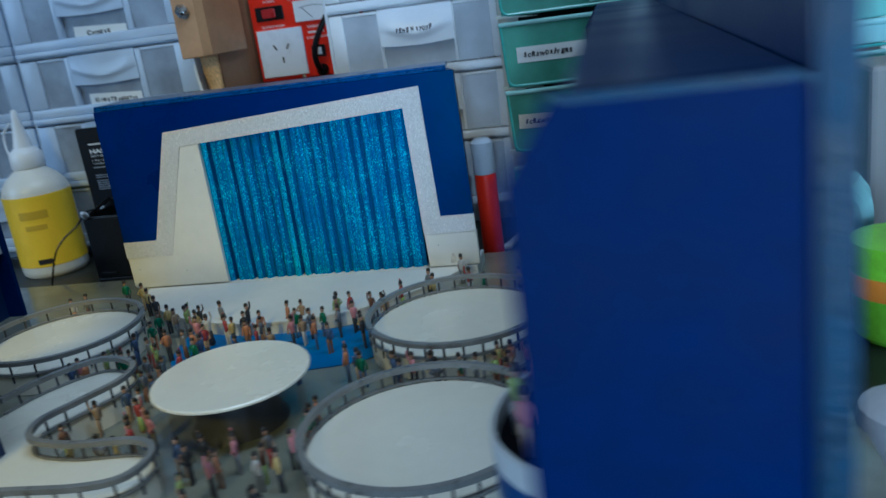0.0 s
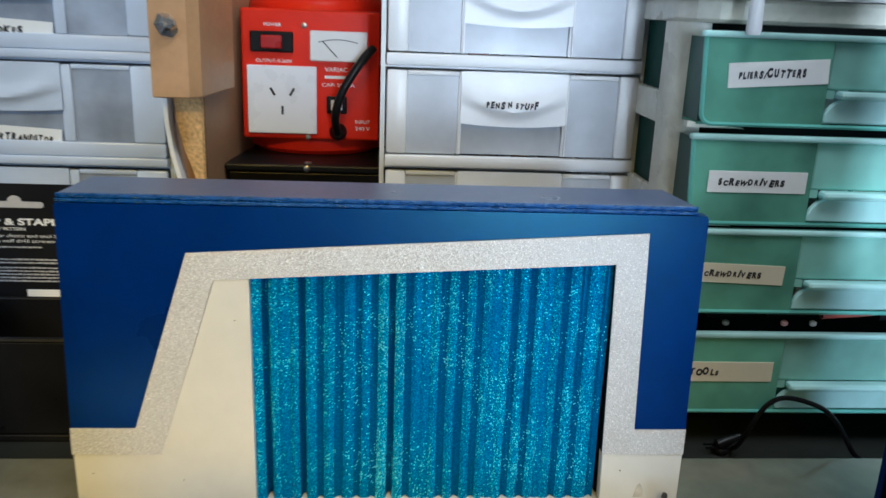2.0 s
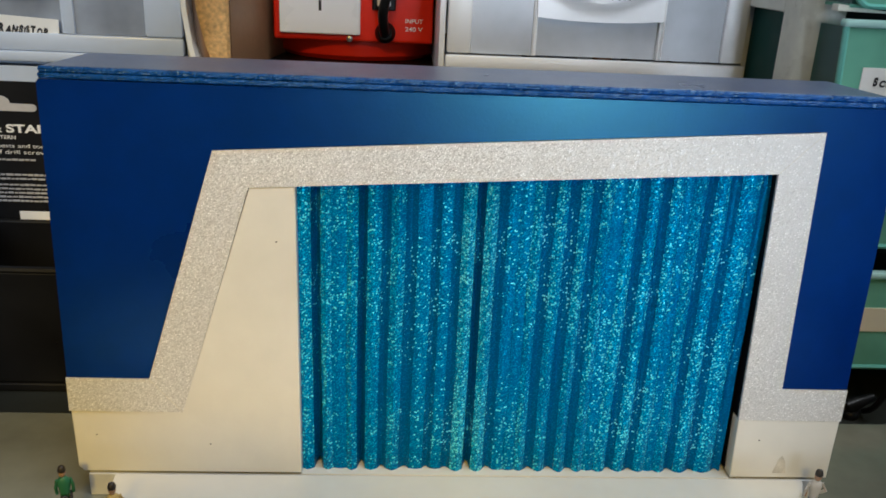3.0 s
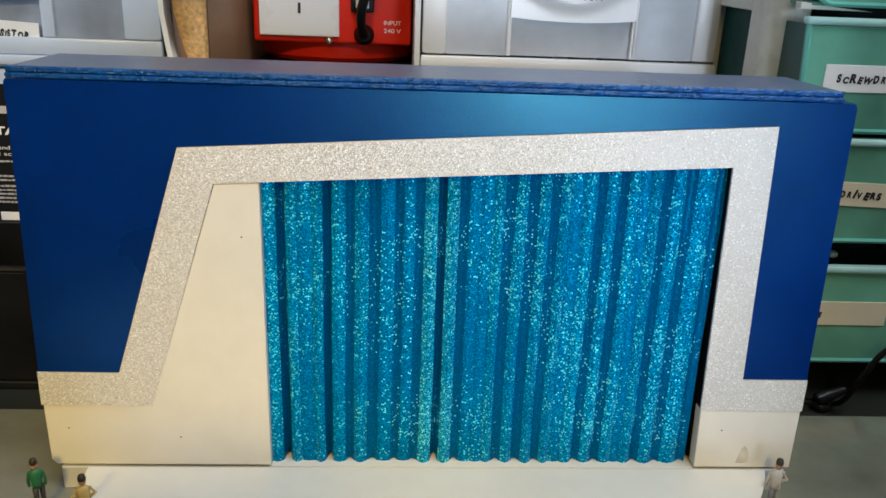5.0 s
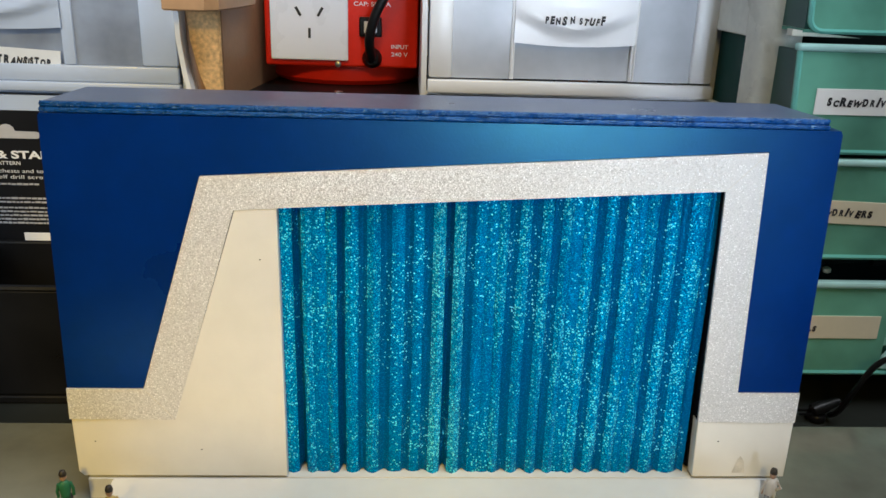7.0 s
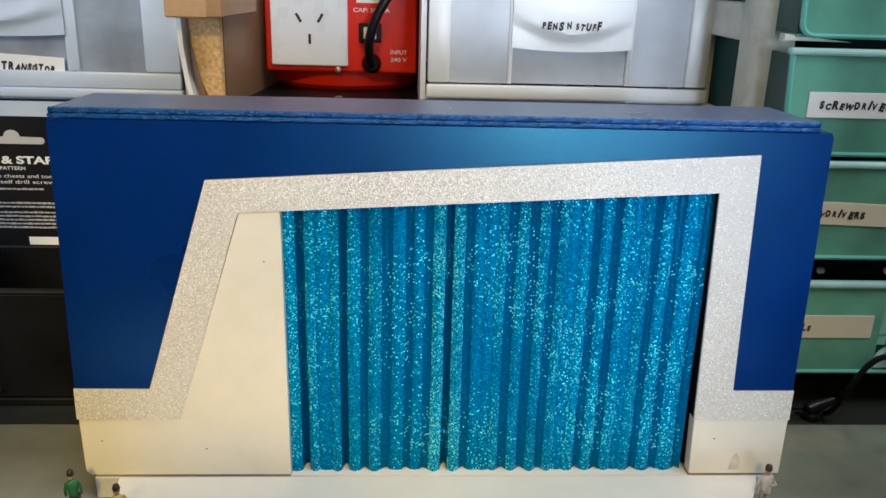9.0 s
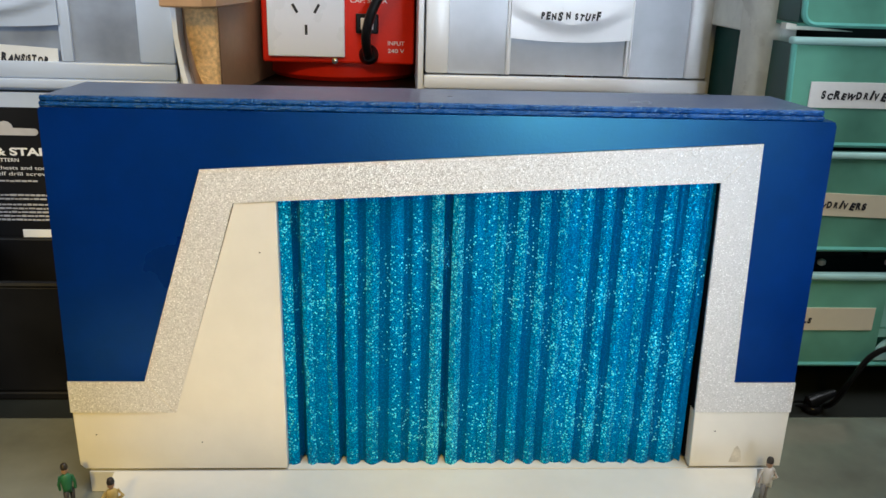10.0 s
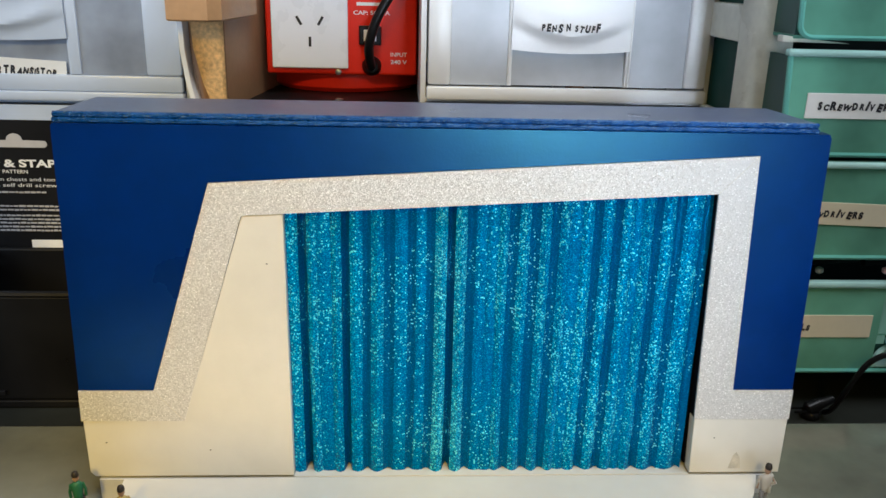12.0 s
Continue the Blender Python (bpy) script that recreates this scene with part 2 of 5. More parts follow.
STRIPE_BLUE = mat("stripe_blue", (0.008, 0.05, 0.19), 0.4, vary=0.15, scale=40)
CREAM = mat("cream_board", (0.70, 0.68, 0.62), 0.42, vary=0.09, scale=11, bump=0.05, bump_scale=300)
TOWER_WHITE = mat("off_white_card", (0.56, 0.56, 0.55), 0.55, vary=0.12, scale=40)
DECK = mat("white_deck", (0.82, 0.77, 0.63), 0.24, vary=0.05, scale=18)
BAND = glitter("silver_glitter_tape", (0.62, 0.61, 0.595), (0.93, 0.92, 0.91), 1500, 0.3, 0.5, 0.1, 0.45, 0.35, 0.16, 0.03)
# one foil in four tones; each fold's light or shade is in its colour
FOIL_LIT = sparkle("lit_blue_glitter_foil", (0.0, 0.110, 0.33), (0.012, 0.40, 0.76), (0.16, 0.86, 1.0), 0.15, 0.55)
FOIL_GLINT = sparkle("glint_blue_glitter_foil", (0.0, 0.13, 0.36), (0.03, 0.50, 0.82), (0.22, 0.92, 1.0), 0.24, 0.65)
FOIL_DIM = sparkle("dim_blue_glitter_foil", (0.0, 0.105, 0.32), (0.007, 0.29, 0.62), (0.16, 0.86, 1.0), 0.08, 0.45)
FOIL_SHADED = sparkle("shaded_blue_foil", (0.0, 0.08, 0.245), (0.004, 0.16, 0.40), (0.2, 0.8, 1.0), 0.02, 0.35)
RAIL = mat("grey_rail", (0.20, 0.197, 0.185), 0.32, vary=0.25, scale=80)
POST = mat("dark_post", (0.06, 0.06, 0.065), 0.5)
BOARD = mat("grey_gloss_board", (0.19, 0.195, 0.155), 0.16, vary=0.3, scale=9, rough_vary=0.08, bump=0.03, spec=0.8)
CARPET = mat("blue_carpet", (0.02, 0.14, 0.36), 0.6, vary=0.15, scale=60)
DESK = mat("black_desk", (0.020, 0.022, 0.019), 0.42, vary=0.3, scale=12, spec=0.35)
# dark brown that carries the deep shadow behind the shelves
WALL = mat("shaded_wall", (0.10, 0.075, 0.055), 0.8, vary=0.15, scale=3)
ROOM = mat("room_paint", (0.62, 0.60, 0.56), 0.8, vary=0.05, scale=3)
BACKING = mat("pale_backing", (0.25, 0.235, 0.21), 0.7, vary=0.1, scale=8)
FLOOR = mat("room_floor", (0.18, 0.15, 0.12), 0.6, vary=0.2, scale=4)
WOODFACE = mat("light_wood_edge", (0.44, 0.255, 0.12), 0.45, vary=0.2, scale=25, bump=0.1)
WOOD = mat("wood_panel", (0.31, 0.175, 0.085), 0.5, vary=0.2, scale=20, bump=0.1)
CHIP = mat("chipboard", (0.66, 0.42, 0.18), 0.8, vary=0.4, scale=420, bump=0.9, bump_scale=700)
RED = mat("red_enamel", (0.70, 0.022, 0.003), 0.35, vary=0.1, scale=30, bump=0.03, spec=0.2)
BLACK = mat("black_plastic", (0.006, 0.006, 0.0065), 0.35, vary=0.2, scale=40, spec=0.2)
CARD = mat("black_card", (0.007, 0.007, 0.008), 0.42, vary=0.2, scale=20, spec=0.2)
INK = mat("black_ink", (0.015, 0.015, 0.02), 0.6)
PRINT = mat("white_print", (0.8, 0.8, 0.8), 0.6, vary=0.03)
PAPER = mat("white_paper", (0.82, 0.82, 0.80), 0.65, vary=0.04, scale=40)
PAPER_GREY = mat("grey_paper", (0.46, 0.45, 0.46), 0.6, vary=0.15, scale=30)
PAPER_SOFT = mat("used_paper", (0.74, 0.73, 0.74), 0.65, vary=0.1, scale=60)
WIRE = mat("white_coated_wire", (0.8, 0.8, 0.8), 0.3)
PAPER_YELLOW = mat("aged_paper", (0.72, 0.66, 0.50), 0.65, vary=0.05, scale=40)
SOCKET = mat("white_socket_plate", (0.83, 0.86, 0.93), 0.3, vary=0.01)
STEEL = mat("steel", (0.6, 0.58, 0.55), 0.3, metal=1.0)
ICE = clear("ice_blue_plastic", (0.80, 0.88, 1.0), (0.63, 0.71, 0.85), 0.13, 0.28, 0.10, 24)
ICE_CLEAR = clear("ice_clear_plastic", (0.85, 0.9, 1.0), (0.44, 0.49, 0.58), 0.36, 0.28, 0.3, 30)
FROST_WHITE = mat("white_drawer_plastic", (0.84, 0.86, 0.90), 0.35, vary=0.02, scale=30)
FROST_LIGHT = clear("pale_drawer_plastic", (0.95, 0.97, 1.0), (0.86, 0.87, 0.89), 0.06, 0.3, 0.06, 22)
FROST = mat("frosted_plastic", (0.72, 0.73, 0.75), 0.35, vary=0.08, scale=30)
FROST_CLEAR = clear("frosted_clear_plastic", (0.9, 0.95, 1.0), (0.62, 0.655, 0.72), 0.22, 0.3, 0.18, 26)
SHELL = mat("grey_green_shell", (0.70, 0.70, 0.61), 0.3, vary=0.2, scale=22)
TEAL = clear("teal_plastic", (0.55, 0.88, 0.78), (0.20, 0.49, 0.37), 0.36, 0.2, 0.4, 18)
# teal brightened in colour where more light and reflections fall on the mouldings
AQUA = clear("aqua_plastic", (0.66, 0.92, 0.92), (0.54, 0.83, 0.80), 0.22, 0.16, 0.34, 14)
TEAL_PALE = clear("pale_teal_plastic", (0.6, 0.9, 0.84), (0.33, 0.63, 0.55), 0.30, 0.18, 0.4, 14)
# dark copy of the teal, with the drawer sides' shade in its colour
TEAL_SHADED = clear("shaded_teal_plastic", (0.3, 0.7, 0.6), (0.03, 0.10, 0.085), 0.3, 0.3, 0.2, 16)
TEAL_RIM = clear("teal_rim_plastic", (0.5, 0.9, 0.8), (0.18, 0.52, 0.45), 0.15, 0.2)
LAVENDER = mat("lavender_part", (0.50, 0.50, 0.66), 0.5)
PINK = mat("pink_part", (0.62, 0.36, 0.38), 0.5)
YELLOW = mat("yellow_label", (0.90, 0.62, 0.005), 0.45, vary=0.06, scale=60)
BOTTLE = mat("milky_plastic", (0.74, 0.73, 0.68), 0.35, vary=0.04, scale=30)
MAROON = mat("maroon_cover", (0.16, 0.03, 0.05), 0.5)
STAIN = mat("tan_stain", (0.60, 0.56, 0.47), 0.6, vary=0.3, scale=200)
LIME = mat("lime_plastic", (0.30, 0.62, 0.02), 0.35, vary=0.3, scale=30)
ORANGE = mat("orange_plastic", (0.75, 0.25, 0.02), 0.4)

# ---- mesh helpers ----


def mesh_of(name, bm, material):
    bmesh.ops.recalc_face_normals(bm, faces=bm.faces)
    me = bpy.data.meshes.new(name)
    bm.to_mesh(me)
    bm.free()
    if material:
        me.materials.append(material)
    return me


def thing(name, label, category, at=(0, 0, 0), group="", kind=""):
    ob = new(name)
    ob.empty_display_size = 0.01
    ob.location = at
    return tagged(ob, label, category, group, kind)


def part(name, bm, material, parent=None, label="", smooth=False):
    me = mesh_of(name, bm, material)
    if smooth:
        for f in me.polygons:
            f.use_smooth = True
        me.set_sharp_from_angle(angle=radians(40))
    ob = new(name, me)
    if parent:
        ob.parent = parent
        ob.matrix_parent_inverse = Matrix.Translation(-parent.location)
    if label:
        ob["label"] = label
    return ob


def box(x0, x1, y0, y1, z0, z1, bevel=0.0, bm=None):
    bm = bm or bmesh.new()
    vs = [bm.verts.new((x, y, z)) for x in (x0, x1) for y in (y0, y1) for z in (z0, z1)]
    fs = [(0, 1, 3, 2), (4, 6, 7, 5), (0, 4, 5, 1), (2, 3, 7, 6), (0, 2, 6, 4), (1, 5, 7, 3)]
    faces = [bm.faces.new([vs[i] for i in f]) for f in fs]
    if bevel:
        bmesh.ops.bevel(bm, geom=list({e for f in faces for e in f.edges}), offset=bevel, segments=2, affect="EDGES", profile=0.5)
    return bm


def prism(points, lo, hi, axis="z", bm=None, bevel=0.0):
    """A flat outline drawn out along z (points are x, y) or along y (points are x, z)."""
    bm = bm or bmesh.new()
    put = (lambda p, h: (p[0], p[1], h)) if axis == "z" else (lambda p, h: (p[0], h, p[1]))
    a = [bm.verts.new(put(p, lo)) for p in points]
    b = [bm.verts.new(put(p, hi)) for p in points]
    f0, f1 = bm.faces.new(a), bm.faces.new(b[::-1])
    n = len(points)
    for i in range(n):
        bm.faces.new((a[i], b[i], b[(i + 1) % n], a[(i + 1) % n]))
    if bevel:
        bmesh.ops.bevel(bm, geom=list(set(f0.edges) | set(f1.edges)), offset=bevel, segments=1, affect="EDGES")
    return bm


def lathe(profile, at=(0, 0, 0), n=32, bm=None):
    """Turn (radius, height) pairs about the vertical through at."""
    bm = bm or bmesh.new()
    rings = [[bm.verts.new((at[0] + r * math.cos(2 * math.pi * i / n), at[1] + r * math.sin(2 * math.pi * i / n), at[2] + h)) for i in range(n)] for r, h in profile]
    for a, b in zip(rings, rings[1:]):
        for i in range(n):
            bm.faces.new((a[i], a[(i + 1) % n], b[(i + 1) % n], b[i]))
    bm.faces.new(rings[0][::-1])
    bm.faces.new(rings[-1])
    return bm


def ribbon(path, half, z0, z1, closed=False, bm=None):
    """A strip of rectangular section, 2 * half thick, standing along a path of (x, y)."""
    bm = bm or bmesh.new()
    n = len(path)
    rows = []
    for i, p in enumerate(path):
        a = path[(i - 1) % n] if closed or i else p
        b = path[(i + 1) % n] if closed or i < n - 1 else p
        d = Vector((b[0] - a[0], b[1] - a[1])).normalized()
        nx, ny = -d.y * half, d.x * half
        rows.append([bm.verts.new(v) for v in ((p[0] - nx, p[1] - ny, z0), (p[0] + nx, p[1] + ny, z0), (p[0] + nx, p[1] + ny, z1), (p[0] - nx, p[1] - ny, z1))])
    for i in range(n if closed else n - 1):
        a, b = rows[i], rows[(i + 1) % n]
        for k in range(4):
            bm.faces.new((a[k], b[k], b[(k + 1) % 4], a[(k + 1) % 4]))
    if not closed:
        bm.faces.new(rows[0][::-1])
        bm.faces.new(rows[-1])
    return bm


def curve_through(points, closed=False, steps=6):
    """Catmull-Rom through (x, y) points."""
    out, n = [], len(points)
    for i in range(n if closed else n - 1):
        p = [Vector(points[(i + k) % n]) if closed else Vector(points[min(max(i + k, 0), n - 1)]) for k in (-1, 0, 1, 2)]
        for s in range(steps):
            t = s / steps
            out.append(tuple(0.5 * (2 * p[1] + (p[2] - p[0]) * t + (2 * p[0] - 5 * p[1] + 4 * p[2] - p[3]) * t * t + (3 * p[1] - p[0] - 3 * p[2] + p[3]) * t ** 3)))
    if not closed:
        out.append(tuple(points[-1]))
    return out


def circle(cx, cy, r, n=64):
    return [(cx + r * math.cos(2 * math.pi * i / n), cy + r * math.sin(2 * math.pi * i / n)) for i in range(n)]


def tube(path, r, n=8, bm=None):
    bm = bm or bmesh.new()
    rings = []
    for i, p in enumerate(path):
        d = (Vector(path[min(i + 1, len(path) - 1)]) - Vector(path[max(i - 1, 0)])).normalized()
        q = d.to_track_quat("Z", "Y")
        rings.append([bm.verts.new(Vector(p) + q @ Vector((r * math.cos(2 * math.pi * k / n), r * math.sin(2 * math.pi * k / n), 0))) for k in range(n)])
    for a, b in zip(rings, rings[1:]):
        for k in range(n):
            bm.faces.new((a[k], a[(k + 1) % n], b[(k + 1) % n], b[k]))
    bm.faces.new(rings[0][::-1])
    bm.faces.new(rings[-1])
    return bm


def smooth3(points, steps=8):
    out, n = [], len(points)
    for i in range(n - 1):
        p = [Vector(points[min(max(i + k, 0), n - 1)]) for k in (-1, 0, 1, 2)]
        for s in range(steps):
            t = s / steps
            out.append(0.5 * (2 * p[1] + (p[2] - p[0]) * t + (2 * p[0] - 5 * p[1] + 4 * p[2] - p[3]) * t * t + (3 * p[1] - p[0] - 3 * p[2] + p[3]) * t ** 3))
    out.append(Vector(points[-1]))
    return out


def words(text, x, y, z, height, material, parent, width=0.0, shear=0.0, tilt=0.0, turn=None, name="lettering", bold=0.0):
    """Letters in the x-z plane, facing -y, their lower left corner at x, y, z."""
    cu = bpy.data.curves.new(name, "FONT")
    cu.body, cu.size, cu.shear, cu.extrude, cu.offset = text, 1.0, shear, 0.004, bold
    tmp = bpy.data.objects.new(name, cu)
    me = bpy.data.meshes.new_from_object(tmp)
    bpy.data.objects.remove(tmp)
    bpy.data.curves.remove(cu)
    me.materials.clear()
    me.materials.append(material)
    xs = [v.co.x for v in me.vertices]
    wide = max(xs) - min(xs)
    sx = width / wide if width else height
    m = (turn or Matrix.Translation((x, y, z)) @ pose(0, 0, 0, 90, 0, 0) @ pose(0, 0, 0, 0, 0, tilt)) @ Matrix.Diagonal((sx, height * 1.35, 0.05 * height + 0.0001, 1)) @ Matrix.Translation((-min(xs), 0, 0))
    me.transform(m)
    ob = new(name, me)
    ob.parent, ob.matrix_parent_inverse = parent, Matrix.Translation(-parent.location)
    return ob


def scrawl(text, x, y, z, height, material, parent, width, seed=1):
    """Uneven hand lettering: each letter with its own size, lean and place."""
    rng = random.Random(seed)
    bm = bmesh.new()
    far = 0.0
    for ch in text:
        if ch == " ":
            far += 0.35
            continue
        cu = bpy.data.curves.new("letter", "FONT")
        cu.body, cu.size, cu.shear, cu.extrude, cu.offset = ch, 1.0, 0.15, 0.004, 0.068
        tmp = bpy.data.objects.new("letter", cu)
        me = bpy.data.meshes.new_from_object(tmp)
        bpy.data.objects.remove(tmp)
        bpy.data.curves.remove(cu)
        xs = [v.co.x for v in me.vertices]
        k = rng.uniform(0.78, 1.18)
        me.transform(Matrix.Translation((far, rng.uniform(-0.06, 0.06), 0)) @ pose(0, 0, 0, 0, 0, rng.uniform(-14, 10)) @ Matrix.Diagonal((k * rng.uniform(0.9, 1.1), k, 1, 1)) @ Matrix.Translation((-min(xs), 0, 0)))
        bm.from_mesh(me)
        bpy.data.meshes.remove(me)
        far += (max(xs) - min(xs)) * k + 0.11
    bm.transform(Matrix.Translation((x, y, z)) @ pose(0, 0, 0, 90, 0, 0) @ Matrix.Diagonal((width / far, height * 1.3, 0.05 * height + 0.0001, 1)))
    return part("lettering", bm, material, parent)


# ---- the room ----
tagged(part("floor", box(-1.8, 1.5, -1.8, 1.3, -0.82, -0.78), FLOOR), "brown workshop floor under the desk", "floor", kind="structure")
tagged(part("wall_north", box(-1.8, 1.5, 1.2, 1.3, -0.78, 1.62), WALL), "wall behind the shelves, coloured dark brown for its shade", "wall", kind="structure")
south = bmesh.new()
for x0, x1, z0, z1 in ((-1.8, -0.35, -0.78, 1.62), (0.70, 1.5, -0.78, 1.62), (-0.35, 0.70, -0.78, -0.50), (-0.35, 0.70, 0.80, 1.62)):
    box(x0, x1, -1.8, -1.7, z0, z1, 0.0, south)
tagged(part("wall_south", south, ROOM), "plain painted wall with the window opening", "wall", kind="structure")
# unseen wall, with an opening made up for the side fill
west = bmesh.new()
for y0, y1, z0, z1 in ((-1.7, -0.8, -0.78, 1.62), (0.2, 1.2, -0.78, 1.62), (-0.8, 0.2, -0.78, 0.10), (-0.8, 0.2, 1.10, 1.62)):
    box(-1.8, -1.7, y0, y1, z0, z1, 0.0, west)
tagged(part("wall_west", west, ROOM), "plain painted side wall, opened for the added fill lamp", "wall", kind="structure")
tagged(part("wall_east", box(1.4, 1.5, -1.7, 1.2, -0.78, 1.62), ROOM), "plain painted side wall by the window", "wall", kind="structure")
tagged(part("ceiling", box(-1.8, 1.5, -1.8, 1.3, 1.62, 1.70), ROOM), "plain white workshop ceiling", "ceiling", kind="structure")

desk = thing("desk", "black workshop desk carrying the model and the drawers", "desk", (0, 0.5, -0.78))
part("desktop", box(-1.3, 0.95, -0.25, 1.18, -0.055, -0.025, 0.002), DESK, desk)
for lx in (-1.25, 0.85):
    for ly in (-0.2, 1.1):
        part("leg", box(lx, lx + 0.05, ly, ly + 0.05, -0.78, -0.055), BLACK, desk)

GROUND = -0.010
board = tagged(part("display_board", box(-0.62, 0.125, 0.06, 0.622, -0.0245, GROUND, 0.0008), BOARD), "glossy grey base board of the miniature theatre", "board")
tagged(part("forecourt_carpet", prism(curve_through([(-0.262, 0.494), (-0.21, 0.478), (-0.15, 0.484), (-0.122, 0.505), (-0.110, 0.47), (-0.124, 0.43), (-0.19, 0.418), (-0.25, 0.43)], True), GROUND + 0.0002, GROUND + 0.0008), CARPET), "blue carpet laid before the miniature stage", "carpet")

# ---- the stage front ----
F = 0.566
stage = thing("model_stage", "blue and white model stage front with glitter trim", "stage model", (-0.21, 0.58, 0.0))
part("back_block", prism([(-0.3485, 0.576), (-0.0745, 0.576), (-0.083, 0.600), (-0.338, 0.600)], 0.0005, 0.1413), NAVY, stage)
part("side_block", box(-0.3485, -0.2750, 0.5719, 0.5759, 0.0005, 0.1413), NAVY, stage)
part("side_block", box(-0.1040, -0.0738, 0.5719, 0.5759, 0.0005, 0.1413), NAVY, stage)
part("head_block", box(-0.2750, -0.1040, 0.5719, 0.5759, 0.1262, 0.1413), NAVY, stage)
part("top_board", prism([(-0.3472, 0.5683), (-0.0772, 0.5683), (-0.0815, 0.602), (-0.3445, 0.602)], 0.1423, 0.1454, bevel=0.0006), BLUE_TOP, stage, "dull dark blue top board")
# rough two-layered edge of the top board: chipped paint over torn plies
rng = random.Random(4)
for z0, z1, y in ((0.1418, 0.1434, 0.5664), (0.1435, 0.1454, 0.5670)):
    edge = bmesh.new()
    n = 420
    grid = []
    for q in range(5):
        row = []
        for i in range(n + 1):
            px = -0.3474 + 0.2704 * i / n
            torn = 0.0 if q in (0, 4) else rng.uniform(-0.00016, 0.00012)
            back = 0.0004 if q in (0, 4) else 0.0
            row.append(edge.verts.new((px + rng.uniform(-0.0002, 0.0002), y + torn + back, z0 + (z1 - z0) * (q + rng.uniform(-0.25, 0.25)) / 4)))
        grid.append(row)
    for a, b in zip(grid, grid[1:]):
        for i in range(n):
            edge.faces.new((a[i], a[i + 1], b[i + 1], b[i]))
    rear = [[edge.verts.new((v.co.x, 0.5682, v.co.z)) for v in grid[q]] for q in (0, 4)]
    for i in range(n):
        edge.faces.new((grid[0][i + 1], grid[0][i], rear[0][i], rear[0][i + 1]))
        edge.faces.new((grid[4][i], grid[4][i + 1], rear[1][i + 1], rear[1][i]))
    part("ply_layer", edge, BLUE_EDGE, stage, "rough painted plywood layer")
blue = [(-0.350, 0.0387), (-0.322, 0.0387), (-0.296, 0.1212), (-0.0975, 0.1337), (-0.0943, 0.0387), (-0.070, 0.0387), (-0.0722, 0.1402), (-0.0730, 0.1417), (-0.3474, 0.1416), (-0.3480, 0.1407)]
part("blue_panel", prism(blue, F, 0.5718, "y"), BLUE, stage, "deep blue painted panel")
trim = [(-0.3503, 0.0385), (-0.3218, 0.0385), (-0.2958, 0.1210), (-0.0977, 0.1335), (-0.0945, 0.0385), (-0.0697, 0.0385), (-0.0695, 0.0255), (-0.1085, 0.0255), (-0.1110, 0.1192), (-0.2850, 0.1092), (-0.3110, 0.0255), (-0.3505, 0.0255)]
part("glitter_trim", prism(trim, F - 0.0004, F + 0.0008, "y"), BAND, stage, "silver glitter tape border")
part("white_panel", prism([(-0.3500, 0.0253), (-0.3108, 0.0253), (-0.2848, 0.1090), (-0.2700, 0.1098), (-0.2695, 0.0002), (-0.3478, 0.0002), (-0.3497, 0.0022)], F, 0.5718, "y", bevel=0.0003), CREAM, stage, "off-white painted lower panel")
part("white_panel", prism([(-0.1083, 0.0253), (-0.0697, 0.0253), (-0.0697, 0.0002), (-0.1075, 0.0002)], F, 0.5718, "y", bevel=0.0003), CREAM, stage, "off-white painted lower panel")
# the opening's shadow is put into near-black side and head pieces
part("opening_side", prism([(-0.1083, 0.0012), (-0.1108, 0.1190), (-0.1040, 0.1190), (-0.1040, 0.0012)], F + 0.0060, 0.5759, "y"), SHADE_BLUE, stage, "side of the opening, coloured dark for its shade")
part("opening_side", prism([(-0.1083, 0.0256), (-0.1108, 0.1190), (-0.1040, 0.1190), (-0.1040, 0.0256)], F + 0.0009, F + 0.0059, "y"), SHADE_BLUE, stage, "side of the opening, coloured dark for its shade")
part("opening_head", prism([(-0.2700, 0.1100), (-0.1110, 0.1194), (-0.1110, 0.1262), (-0.2700, 0.1262)], F + 0.0009, 0.5718, "y"), SHADE_BLUE, stage, "head of the opening, coloured dark for its shade")
part("stain", prism([(-0.0915, 0.0022), (-0.0900, 0.0085), (-0.0888, 0.0100), (-0.0872, 0.0075), (-0.0862, 0.0022)], F - 0.00006, F + 0.0001, "y"), STAIN, stage, "tan glue stain")
for sx, sz in ((-0.2765, 0.0905), (-0.302, 0.012), (-0.0990, 0.0165), (-0.342, 0.0155)):
    part("speck", lathe([(0.0002, 0), (0.0004, 0.0002), (0.0002, 0.0004)], (sx, F, sz), 6), INK, stage)
# mitre lines in the tape corners
for (ax, az), (bx, bz) in (((-0.3218, 0.0385), (-0.3110, 0.0255)), ((-0.0977, 0.1335), (-0.1110, 0.1192))):
    d = Vector((bx - ax, bz - az)).normalized() * 0.00008
    part("mitre_joint", prism([(ax - d.y, az + d.x), (bx - d.y, bz + d.x), (bx + d.y, bz - d.x), (ax + d.y, az - d.x)], F - 0.00046, F, "y"), STAIN, stage)

# pleated foil curtain: rounded glittering folds, returns coloured as shade and two deep slits
curtain = thing("stage_curtain", "pleated sparkling blue foil curtain closing the stage", "curtain", (-0.19, 0.575, 0.0))
rng = random.Random(11)
